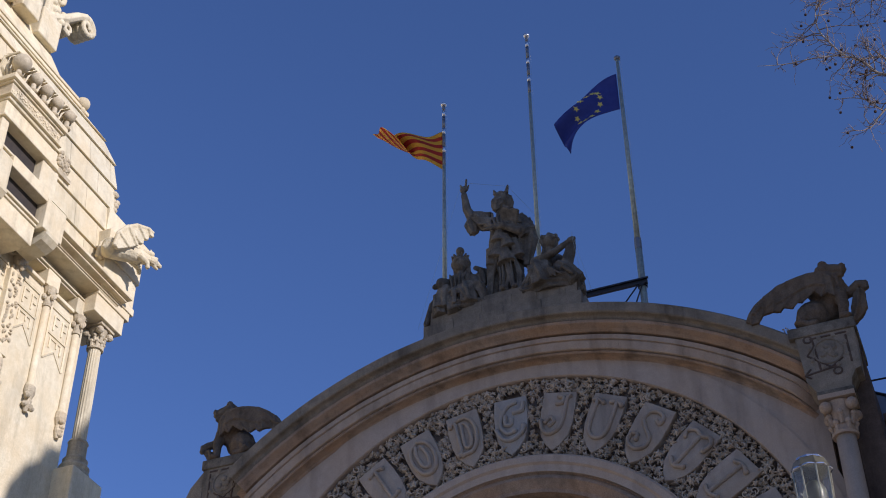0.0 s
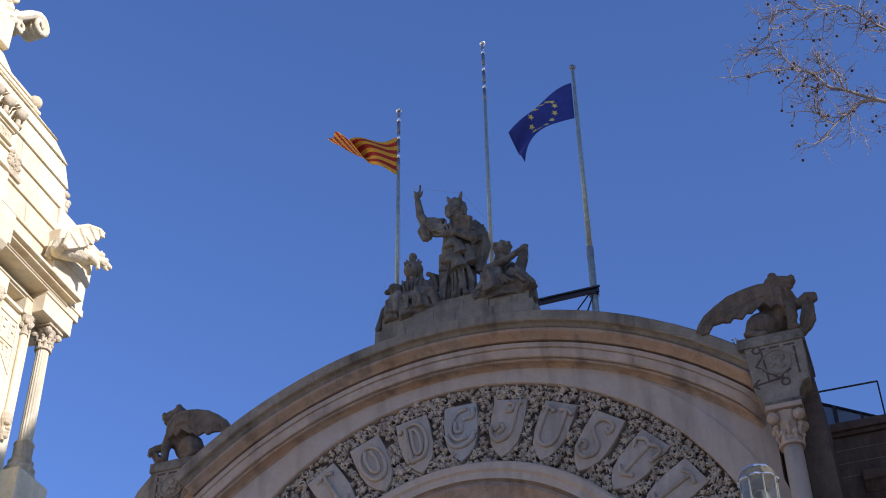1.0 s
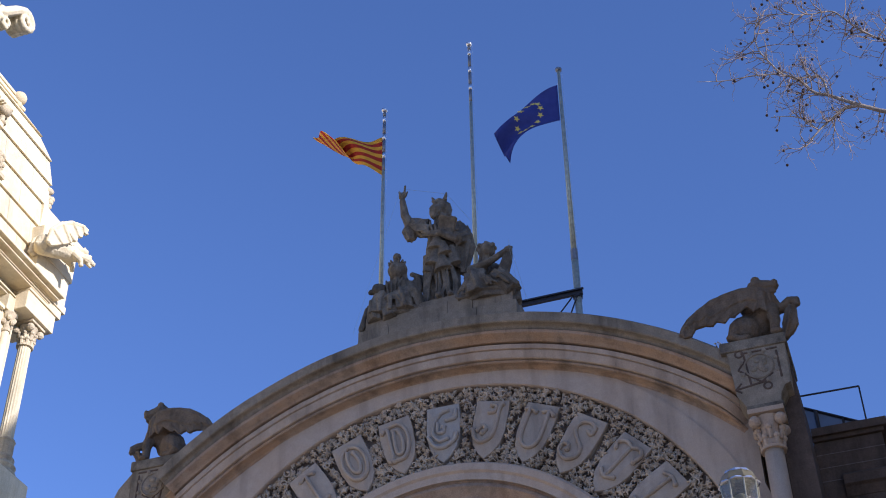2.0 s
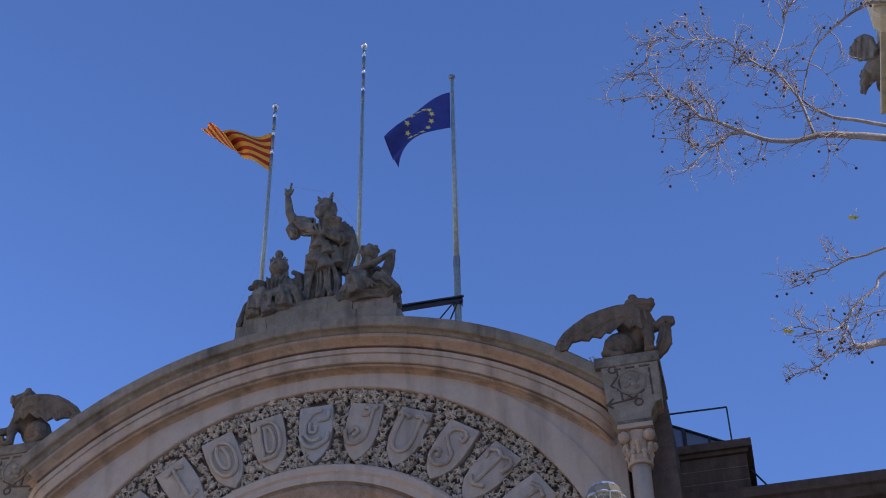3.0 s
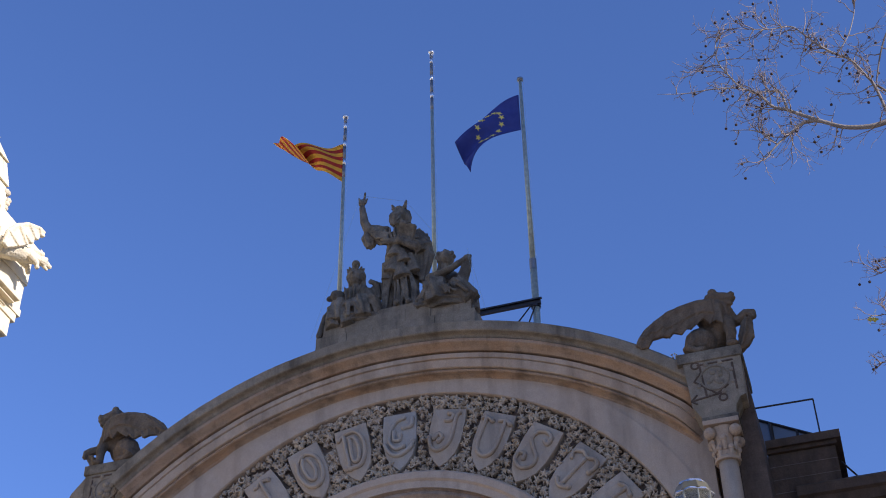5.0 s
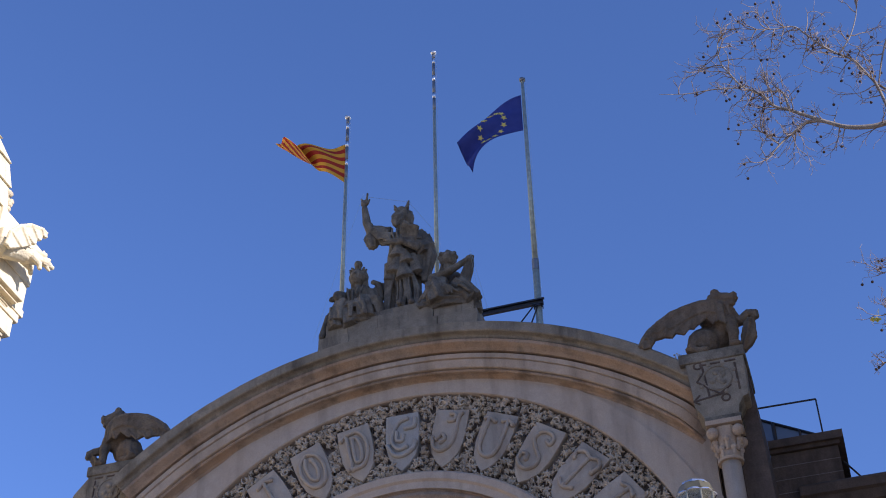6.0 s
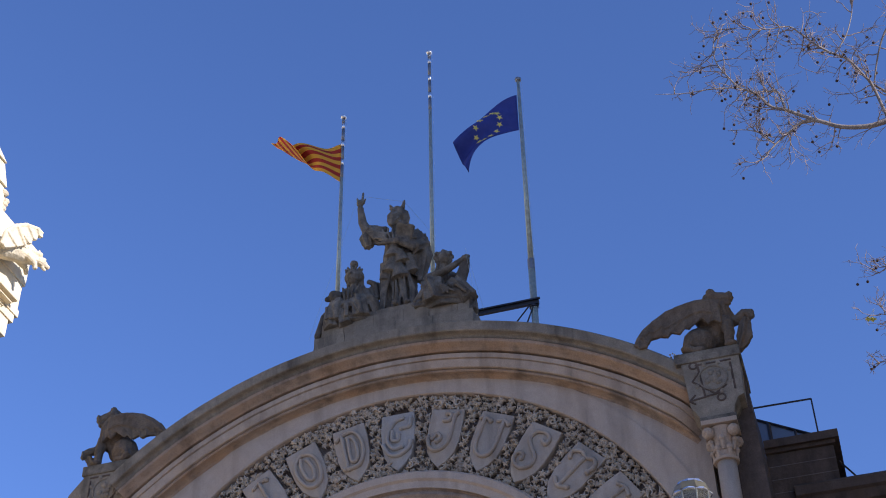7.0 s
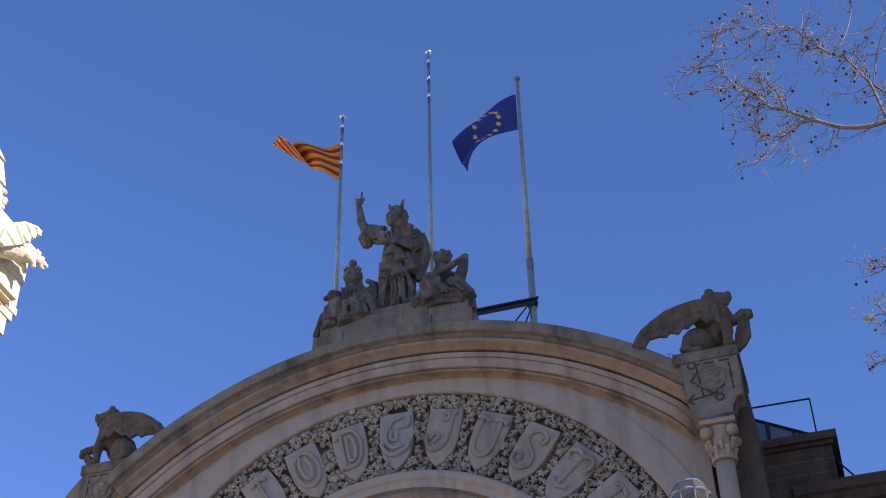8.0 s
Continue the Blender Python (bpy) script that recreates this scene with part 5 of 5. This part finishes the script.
    for z0, z1, o in ((24.68, 25.24, 0.0), (25.24, 25.50, 0.10), (25.50, 25.74, 0.18), (25.74, 26.6, 0.14), (26.6, 27.5, 0.20)):
        box(bm, 12.1 - o * 0.4, 13.4, 1.3, 2.65 + o * 1.6, z0 + 0.003, z1, 0.02)
    add("corner_corbel", bm, M_TOWER, label="stepped corner corbel stones")
    # roof: a core and separate stones on the face towards the court
    bm = bmesh.new()
    zs = [25.6 + 0.4 * i for i in range(23)]
    prev = None
    for z in zs:
        h = 5.37 - tower_rise(z)
        ring = [bm.verts.new((TX + sx * h, TY + sy * (h - 0.15), z)) for sx, sy in ((-1, -1), (1, -1), (1, 1), (-1, 1))]
        if prev:
            for k in range(4):
                bm.faces.new((prev[k], prev[(k + 1) % 4], ring[(k + 1) % 4], ring[k]))
        else:
            bm.faces.new(ring[::-1])
        prev = ring
    bm.faces.new(prev)
    roof = add("roof", bm, M_TOWER, label="curved roof of cream stone courses")
    z, row = 25.96, 0
    while z < 31.8:
        z1 = min(z + 0.86, 31.9)
        k0, k1 = tower_rise(z), tower_rise(z1)
        lip = 0.05
        y = TY - 5.25 + k0 + 0.06 + (0.6 if row % 2 else 0.0)
        edges = [TY - 5.25 + k0]
        while y < TY + 5.2 - k0:
            y += g.uniform(1.0, 1.5)
            edges.append(min(y, TY + 5.25 - k0))
        for a, b in zip(edges, edges[1:]):
            if b - a < 0.08:
                continue
            bm = bmesh.new()
            e0, e1 = a + 0.006, b - 0.006
            top0 = max(e0, TY - 5.25 + k1) if a == edges[0] else e0
            top1 = min(e1, TY + 5.25 - k1)
            out0, out1 = 12.6 + k0 - lip - 0.035, 12.6 + k1 - 0.02
            vs = [bm.verts.new(p) for p in ((out0, e0, z), (out0, e1 + (lip if b == edges[-1] else 0), z), (out1, top1, z1 - 0.012), (out1, top0, z1 - 0.012),
                                             (out0 + 0.3, e0, z), (out0 + 0.3, e1, z), (out1 + 0.3, top1, z1 - 0.012), (out1 + 0.3, top0, z1 - 0.012))]
            for q in ((0, 1, 2, 3), (7, 6, 5, 4), (0, 4, 5, 1), (3, 2, 6, 7), (1, 5, 6, 2), (0, 3, 7, 4)):
                bm.faces.new([vs[i] for i in q])
            add("stone", bm, M_TOWER, roof)
        z, row = z1, row + 1
    for half, z0, z1 in ((4.72, 31.9, 32.03), (4.58, 32.03, 32.16), (4.66, 32.16, 32.28), (4.50, 32.28, 32.5)):
        add("roof_moulding", square(bmesh.new(), half, z0, z1, 0.03), M_TOWER)
    bm = bmesh.new()
    blob(bm, (13.35, 0.62, 32.2), (0.22, 0.22, 0.22), seg=14)
    lathe(bm, 13.35, 0.62, [(0.12, 31.8), (0.10, 32.05)], 10)
    add("corner_ball", bm, M_TOWER, smooth=True)
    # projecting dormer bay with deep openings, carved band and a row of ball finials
    # The back wall's darker stone adds to the shade inside the bay.
    dm = add("dormer", B(13.3, 14.6, -3.7, -1.3, 25.3, 28.0, 0.02), M_TOWER_DIRT_SHADE, label="shaded back wall of the bay")
    for x0, y0, y1, z0, z1 in ((12.05, -3.7, -1.42, 27.42, 28.0),             # lintel over the upper opening
                               (12.05, -1.92, -1.22, 26.30, 27.42), (12.05, -3.7, -3.42, 26.30, 27.42),
                               (12.24, -3.42, -1.92, 25.75, 26.64),           # parapet below it
                               (11.45, -2.08, -1.26, 24.78, 25.74), (11.45, -4.1, -3.6, 24.78, 25.74), (11.45, -3.6, -2.08, 25.58, 25.94),
                               (11.68, -3.6, -2.08, 24.2, 24.88)):
        add("bay_wall", B(x0, 13.4, y0 + 0.003, y1 - 0.003, z0 + 0.002, z1, 0.025), M_TOWER, dm)
    # Added dark panels stand in for the shadow of deeper openings.
    for x0, y0, y1, z0, z1 in ((12.29, -3.42, -1.92, 26.64, 27.42), (11.76, -3.6, -2.08, 24.88, 25.58)):
        add("shutter", B(x0, x0 + 0.06, y0 + 0.01, y1 - 0.01, z0 + 0.003, z1 - 0.003), M_OPENING_SHADE, dm, "dark brown panel standing in for the opening's deep shade")
    add("bay_slope", prism(bmesh.new(), [(11.45, 25.745), (12.048, 26.32), (12.4, 26.32), (12.4, 25.745)], "y", -1.92, -1.263), M_TOWER, dm)
    for x0, y0, y1, z0 in ((11.96, -3.75, -1.38, 27.40), (12.12, -3.40, -1.93, 26.66), (12.18, -3.40, -1.93, 26.57), (11.58, -3.58, -2.09, 24.90), (11.63, -3.58, -2.09, 24.80)):
        add("bay_sill", B(x0, 12.9, y0, y1, z0 + 0.002, z0 + 0.08, 0.02), M_TOWER, dm)
    for yy in (-1.67, -3.85):
        bm = bmesh.new()
        prism(bm, [(11.43, 24.775), (11.43, 24.68), (11.55, 24.54), (11.75, 24.44), (12.3, 24.40), (12.3, 24.775)], "y", yy - 0.26, yy + 0.26)
        add("bracket", bm, M_TOWER, dm, "scrolled stone bracket")
    for i, (o, z0, z1) in enumerate(((0.0, 28.0, 28.10), (0.08, 28.10, 28.16), (0.0, 28.16, 28.56), (0.06, 28.56, 28.62), (0.14, 28.62, 28.78), (0.04, 28.78, 28.90))):
        add("dormer_cornice", B(11.98 - o, 14.8, -3.72 - o, -1.55 + o * 0.6, z0 + 0.002, z1, 0.015), (M_TOWER, M_TOWER_DIRT_SHADE)[i == 2], dm)
    bm = bmesh.new()
    for k in range(90):
        blob(bm, (11.97, -1.62 - 0.023 * k, 28.36 + g.uniform(-0.13, 0.13)), (0.02, 0.03, 0.035), seg=6)
    tagged(add("carved_band", bm, M_TOWER, dm), kind="stuff")
    for i in range(5):
        y, r = (-1.42, -2.0, -2.5, -2.98, -3.62)[i], 0.27 if i == 4 else 0.185
        ball = bmesh.new()
        blob(ball, (11.95, y, 29.34), (r, r, r), seg=14)
        lathe(ball, 11.99, y, [(0.14, 28.9), (0.08, 29.0), (0.07, 29.2)], 10)
        add("ball_finial", ball, M_TOWER_DIRT_SHADE, dm, smooth=True)
        leafy = bmesh.new()
        for k in range(7):
            a = 0.5 * k
            tube(leafy, [(12.1 + 0.07 * k, y + 0.16, 28.9), (12.06 + 0.07 * k, y + 0.20 * math.cos(a), 29.22), (12.02 + 0.05 * k, y + 0.26 * math.cos(a), 29.5 + 0.05 * (k % 3)), (11.9, y + 0.22 * math.cos(a), 29.56)], [0.07, 0.06, 0.05, 0.025], 6)
        add("leaf_crest", leafy, M_TOWER, dm)
    bm = bmesh.new()
    for k in range(60):
        blob(bm, (12.42 + g.uniform(-0.05, 0.05), -0.76 + g.uniform(-0.24, 0.26), 28.28 + g.uniform(-0.32, 0.36)), (0.07, 0.08, 0.07), seg=6)
    box(bm, 12.3, 12.8, -1.04, -0.42, 27.80, 27.92)
    add("carved_boss", bm, M_TOWER_DIRT_SHADE, label="carved leaf boss beside the dormer")
    # crockets climbing the roof's corner
    for zz in (27.6, 28.2, 28.8, 29.35):
        bm = bmesh.new()
        k = tower_rise(zz)
        for q in range(7):
            blob(bm, (12.65 + k + g.uniform(-0.1, 0.1), 1.68 - k + g.uniform(-0.08, 0.14), zz + g.uniform(-0.2, 0.2)), (0.1, 0.1, 0.1), seg=7)
        add("crocket", bm, M_TOWER_DIRT_SHADE)
    # scrolls on the roof's crown
    bm = bmesh.new()
    box(bm, 14.1, 14.95, -1.1, -0.15, 34.0, 35.15, 0.03)
    def curl(cy, cz, r0, turns, start, thick, lead):
        for xx in (14.24, 14.42, 14.60, 14.78):
            pts, rad = [(xx, *p) for p in lead], [thick * 1.25] * len(lead)
            n = 18
            for q in range(n + 1):
                a = start - turns * 2 * math.pi * q / n
                rr = r0 * (1 - 0.72 * q / n)
                pts.append((xx, cy + rr * math.cos(a), cz + rr * math.sin(a)))
                rad.append(thick * (1 - 0.4 * q / n))
            tube(bm, pts, rad, 7)
    curl(1.08, 36.36, 0.38, 1.3, 1.9, 0.13, [(-0.7, 35.1), (0.0, 35.7), (0.55, 36.35)])
    curl(-0.45, 36.25, 0.32, 1.3, 2.6, 0.12, [(-0.85, 35.2), (-0.85, 35.9)])
    curl(0.25, 35.45, 0.22, 1.2, -1.2, 0.09, [(-0.4, 35.3)])
    for k in range(14):
        blob(bm, (14.2 + g.uniform(-0.08, 0.08), -0.7 + g.uniform(-0.3, 0.8), 35.4 + g.uniform(-0.1, 0.5)), (0.1, 0.13, 0.12), seg=7)
    sc = add("scroll", bm, M_TOWER, label="large carved scroll on the roof's crown", smooth=False)
    carved(sc, 0.03, 0.02)
    for k in range(5):
        bm = bmesh.new()
        yy = -1.75 - 0.95 * k
        tube(bm, [(14.2, yy, 34.9), (14.0, yy + 0.3, 35.5), (14.05, yy + 0.1, 36.1), (14.15, yy - 0.25, 35.9), (14.15, yy - 0.2, 35.6)], [0.28, 0.26, 0.22, 0.16, 0.1], 9)
        tube(bm, [(14.15, yy - 0.3, 34.8), (14.0, yy - 0.42, 35.3), (14.1, yy - 0.3, 35.5)], [0.2, 0.16, 0.08], 8)
        box(bm, 13.95, 14.6, yy - 0.42, yy + 0.42, 34.1, 34.95, 0.03)
        carved(add("cresting", bm, M_TOWER, label="carved stone cresting"), 0.03, 0.03)
    # East beast uses darker stone to paint in its shade; west stays cream.
    gr = part("corner_griffin", tower_griffin(), M_TOP if s > 0 else M_TOWER, None, flip=fl)
    gr.location, gr.rotation_euler, gr.scale = (13.5 if s > 0 else -13.2, 3.82, 28.6 if s > 0 else 28.76), (0, 0, radians(s * 18)), (0.88, 0.88, 0.88)
    tagged(gr, "stone winged beast leaning out from the tower's corner, pale west, shade-dark east", "statue", "tower beasts")
    carved(gr, 0.022, 0.03)
    add("beast_bracket", prism(bmesh.new(), [(1.5, 27.5), (3.1, 27.5), (3.6, 28.1), (3.75, 28.5), (1.5, 28.5)], "x", 12.35, 13.2), M_TOWER, label="stone bracket under the beast")


tower(-1)
tower(1)


# ================= street lamp =================
lamp = thing("street_lamp", "tall street lamp with a faceted glass lantern and pale metal frame", "street lamp", at=(7.262, -13.87, 0))
part("post", lathe(bmesh.new(), 0, 0, [(0.16, 0), (0.16, 0.5), (0.09, 0.7), (0.07, 3.0), (0.05, 6.6), (0.08, 6.7), (0.05, 6.8)], 16), M_IRON, lamp, "black cast-iron post", smooth=True)
lan = part("lantern_base", lathe(bmesh.new(), 0, 0, [(0.05, 6.78), (0.14, 6.84), (0.14, 6.9)], 8), M_BRASS, lamp)
R8 = [(math.cos(2 * math.pi * (i + 0.5) / 8), math.sin(2 * math.pi * (i + 0.5) / 8)) for i in range(8)]
for i in range(8):
    (c0, s0), (c1, s1) = R8[i], R8[(i + 1) % 8]
    bm = bmesh.new()
    lo, hi = 0.135, 0.15
    q = [(lo * c0, lo * s0, 6.9), (lo * c1, lo * s1, 6.9), (hi * c1, hi * s1, 7.34), (hi * c0, hi * s0, 7.34)]
    q2 = [(x * 0.97, y * 0.97, z) for x, y, z in q]
    a, b = [bm.verts.new(p) for p in q], [bm.verts.new(p) for p in q2]
    bm.faces.new(a); bm.faces.new(b[::-1])
    for k in range(4):
        bm.faces.new((a[k], a[(k + 1) % 4], b[(k + 1) % 4], b[k]))
    pane = part("pane", bm, M_GLASS, lamp)
    pane.visible_shadow = False
    part("glazing_bar", tube(bmesh.new(), [(lo * c0, lo * s0, 6.88), (hi * c0, hi * s0, 7.35)], 0.007, 5), M_BRASS, lamp)
    bm = bmesh.new()      # one facet of the low crown
    q = [(0.165 * c0, 0.165 * s0, 7.35), (0.165 * c1, 0.165 * s1, 7.35), (0.13 * c1, 0.13 * s1, 7.43), (0.13 * c0, 0.13 * s0, 7.43)]
    q2 = [(x * 0.96, y * 0.96, z - 0.006) for x, y, z in q]
    a, b = [bm.verts.new(p) for p in q], [bm.verts.new(p) for p in q2]
    bm.faces.new(a); bm.faces.new(b[::-1])
    for k in range(4):
        bm.faces.new((a[k], a[(k + 1) % 4], b[(k + 1) % 4], b[k]))
    part("crown_facet", bm, M_CROWN, lamp)
# Rim and top are brighter metal to carry the crown's sunlit edge.
part("crown_rim", lathe(bmesh.new(), 0, 0, [(0.155, 7.335), (0.17, 7.34), (0.168, 7.352), (0.15, 7.352)], 8), M_POLE_BRIGHT, lamp, "bright rim with the sun's rim light in its colour")
part("crown_top", lathe(bmesh.new(), 0, 0, [(0.13, 7.425), (0.12, 7.45), (0.04, 7.47)], 8), M_POLE_BRIGHT, lamp)
bm = bmesh.new()
blob(bm, (0, 0, 7.13), (0.095, 0.095, 0.14), seg=20)
gl = part("globe", bm, M_GLOBE, lamp, "milky glass globe", smooth=True)


# ================= bare plane tree =================
tree = thing("plane_tree", "bare plane tree with pale twigs and hanging seed balls", "tree", at=(0, 0, 0))
trng = random.Random(21)
twigs, seeds = bmesh.new(), []


def twig(start, way, length, r, depth):
    pts, p, d = [start], start.copy(), way.normalized()
    n = 5
    for i in range(n):
        d = (d + Vector((trng.uniform(-1, 1), trng.uniform(-1, 1), trng.uniform(-0.8, 1.0))) * 0.33).normalized()
        p = p + d * length / n
        pts.append(p.copy())
        if depth > 0 and i > 0 and trng.random() < 0.75:
            off = Vector((trng.uniform(-1, 1), trng.uniform(-1, 1), trng.uniform(-0.8, 0.9)))
            twig(p, d * 0.75 + off * 0.85, length * trng.uniform(0.45, 0.7), r * 0.6, depth - 1)
    tube(twigs, pts, [max(0.0014, r * (1 - 0.75 * i / n)) for i in range(n + 1)], 5)
    if trng.random() < (0.085 if depth == 0 else 0.04):
        q = pts[-1] + Vector((trng.uniform(-0.02, 0.02), trng.uniform(-0.02, 0.02), -trng.uniform(0.02, 0.06)))
        tube(twigs, [pts[-1], q], 0.0012, 3)
        seeds.append(q)


def limb(pts, r0, r1, density=1.0, spread=0.45, first=0.0):
    path = smooth_path(pts)
    n = len(path)
    part("limb", tube(bmesh.new(), path, [1.22 * (r0 + (r1 - r0) * i / (n - 1)) for i in range(n)], 8), M_BARK_PALE, tree, smooth=True)
    for i in range(1, n):
        if i / n < first:
            continue
        for _ in range(2):
            if trng.random() < 0.43 * density:
                along = (path[i] - path[i - 1]).normalized()
                off = Vector((trng.uniform(-1, 0.6), trng.uniform(-1, 1), trng.uniform(-0.8, 0.8)))
                twig(path[i], along * 0.6 + off, spread * trng.uniform(0.5, 1.1), 0.0052, 2)


limb([(13.3, -15.6, 7.2), (12, -15.8, 7.95), (10.8, -16, 8.4), (9.75, -16.1, 8.71), (9.55, -16.1, 8.78), (9.35, -16.1, 8.84), (9.25, -16.1, 8.84), (9.12, -16.1, 8.83), (8.94, -16.1, 8.88), (8.8, -16.1, 8.98), (8.69, -16.1, 9.01), (8.59, -16.1, 8.95), (8.46, -16.1, 8.85), (8.35, -16.1, 8.73)], 0.028, 0.004, 0.8, 0.26, 0.3)
limb([(8.84, -16.1, 8.95), (8.67, -16.12, 9.07), (8.58, -16.15, 9.12), (8.49, -16.18, 9.15), (8.43, -16.2, 9.24), (8.37, -16.23, 9.3), (8.29, -16.25, 9.35), (8.21, -16.28, 9.49), (8.16, -16.3, 9.62), (8.16, -16.33, 9.75), (8.21, -16.35, 9.9)], 0.0115, 0.0022, 0.95, 0.26, 0.12)
limb([(8.29, -16.25, 9.35), (8.08, -16.27, 9.38), (7.87, -16.28, 9.39), (7.67, -16.3, 9.43)], 0.005, 0.0014, 0.5, 0.14, 0)
limb([(8.58, -16.15, 9.14), (8.56, -16.15, 9.31), (8.49, -16.15, 9.34), (8.36, -16.15, 9.37)], 0.008, 0.004, 0.7, 0.2, 0)
limb([(9.27, -16.1, 8.86), (9.25, -16.13, 8.97), (9.22, -16.16, 9.17), (9.17, -16.2, 9.26), (9.1, -16.23, 9.4), (9, -16.26, 9.47), (8.9, -16.29, 9.57), (8.81, -16.32, 9.69), (8.74, -16.35, 9.76), (8.6, -16.39, 9.74), (8.47, -16.42, 9.75), (8.32, -16.45, 9.78)], 0.010, 0.0018, 0.9, 0.26, 0.1)
limb([(12.2, -15.85, 7.9), (10.6, -16.05, 8.45), (9.77, -16.1, 8.83), (9.58, -16.1, 8.93), (9.44, -16.1, 8.99), (9.33, -16.1, 9.09), (9.24, -16.1, 9.22)], 0.014, 0.007, 0.4, 0.24, 0.5)
limb([(9.24, -16.15, 9.19), (9.32, -16.2, 9.42), (9.4, -16.25, 9.57), (9.49, -16.3, 9.64), (9.66, -16.35, 9.74), (9.78, -16.4, 9.76), (9.96, -16.45, 9.73), (10.9, -16.35, 9.5), (12.2, -16, 9), (13.45, -15.55, 8.6)], 0.0045, 0.012, 0.7, 0.3, 0.1)
limb([(9.02, -16.3, 9.43), (9.12, -16.35, 9.53), (9.2, -16.4, 9.7), (9.22, -16.45, 9.81), (9.3, -16.5, 9.86)], 0.0045, 0.0016, 0.8, 0.24, 0.1)
limb([(8.46, -16.05, 8.89), (8.38, -16.02, 9.05), (8.28, -15.98, 9.16), (8.14, -15.95, 9.22)], 0.005, 0.0018, 0.9, 0.2, 0)
limb([(11.8, -15.8, 8.15), (10.4, -15.6, 8.25), (9.64, -15.5, 8.19), (9.51, -15.48, 8.17), (9.37, -15.47, 8.16), (9.23, -15.45, 8.12), (9.12, -15.43, 8.12), (9.05, -15.42, 8.07), (8.99, -15.4, 8.04)], 0.010, 0.0016, 0.6, 0.2, 0.4)
limb([(11.2, -15.8, 8.25), (10.2, -15.4, 8.3), (9.63, -15.3, 8.12), (9.54, -15.29, 8.01), (9.45, -15.28, 7.95), (9.34, -15.26, 7.87), (9.25, -15.25, 7.76), (9.2, -15.24, 7.73), (9.1, -15.23, 7.73), (9.01, -15.21, 7.78), (8.93, -15.2, 7.83)], 0.011, 0.002, 0.8, 0.22, 0.35)
limb([(13.35, -15.55, 6.5), (11.2, -15.3, 7.25), (9.9, -15.2, 7.53), (9.52, -15.2, 7.58), (9.39, -15.2, 7.57), (9.3, -15.2, 7.58)], 0.028, 0.018, 0.25, 0.2, 0.6)
limb([(9.3, -15.2, 7.59), (9.28, -15.2, 7.71), (9.24, -15.2, 7.79)], 0.007, 0.004, 0.5, 0.2, 0.2)
limb([(9.28, -15.25, 7.73), (9.22, -15.23, 7.63), (9.18, -15.22, 7.56), (9.1, -15.2, 7.51), (9.01, -15.18, 7.47), (8.93, -15.17, 7.45), (8.83, -15.15, 7.44)], 0.007, 0.0016, 0.6, 0.16, 0.1)
limb([(11, -15.4, 7.4), (10.2, -15.4, 7.7), (9.55, -15.35, 7.75), (9.43, -15.32, 7.74), (9.28, -15.3, 7.72)], 0.008, 0.002, 0.5, 0.22, 0.4)
limb([(13.5, -15.5, 8.6), (14.6, -16.6, 10.2), (15.6, -17.8, 11.4), (16.2, -18.6, 12.6)], 0.09, 0.01, 0.8, 0.8, 0.3)
limb([(13.5, -15.5, 8.8), (13.6, -14.6, 10.6), (14.0, -13.6, 12.4), (13.8, -12.8, 13.6)], 0.09, 0.01, 0.8, 0.8, 0.3)
for cx, cy, cz in ((9.46, -15.5, 8.52), (8.85, -15.2, 7.80)):
    for k in range(2):
        leaves = bmesh.new()
        ring = [leaves.verts.new((cx + 0.03 * k + rr * math.cos(a) * 0.03, cy + 0.01 * math.sin(2 * a), cz + rr * math.sin(a) * 0.025 - 0.01 * k)) for a, rr in ((2 * math.pi * i / 10, 1.0 if i % 2 else 0.6) for i in range(10))]
        leaves.faces.new(ring)
        tube(leaves, [(cx + 0.03 * k, cy, cz - 0.01 * k), (cx + 0.05, cy, cz + 0.08)], 0.0012, 3)
        part("leaf", leaves, M_LEAF, tree, "withered yellow leaf")
part("trunk", tube(bmesh.new(), [(13.6, -15.5, -0.1), (13.55, -15.5, 2.5), (13.4, -15.6, 5.0), (13.4, -15.55, 7.0), (13.5, -15.5, 9.0)], [0.34, 0.27, 0.22, 0.17, 0.11], 16), M_BARK_PALE, tree, "blotched pale trunk", smooth=True)
tagged(part("twig_mass", twigs, M_TWIG, tree, "fine brown twigs", smooth=True), kind="stuff")
ball = blob(bmesh.new(), (0, 0, 0), (0.0115, 0.0115, 0.011), seg=8)
first_ball = part("seed_ball", ball, M_SEED, tree, "small dark hanging seed ball", smooth=True)
first_ball.location = seeds[0]
for q in seeds[1:300]:
    ob = new("seed_ball", first_ball.data)
    ob.parent, ob.location = tree, q
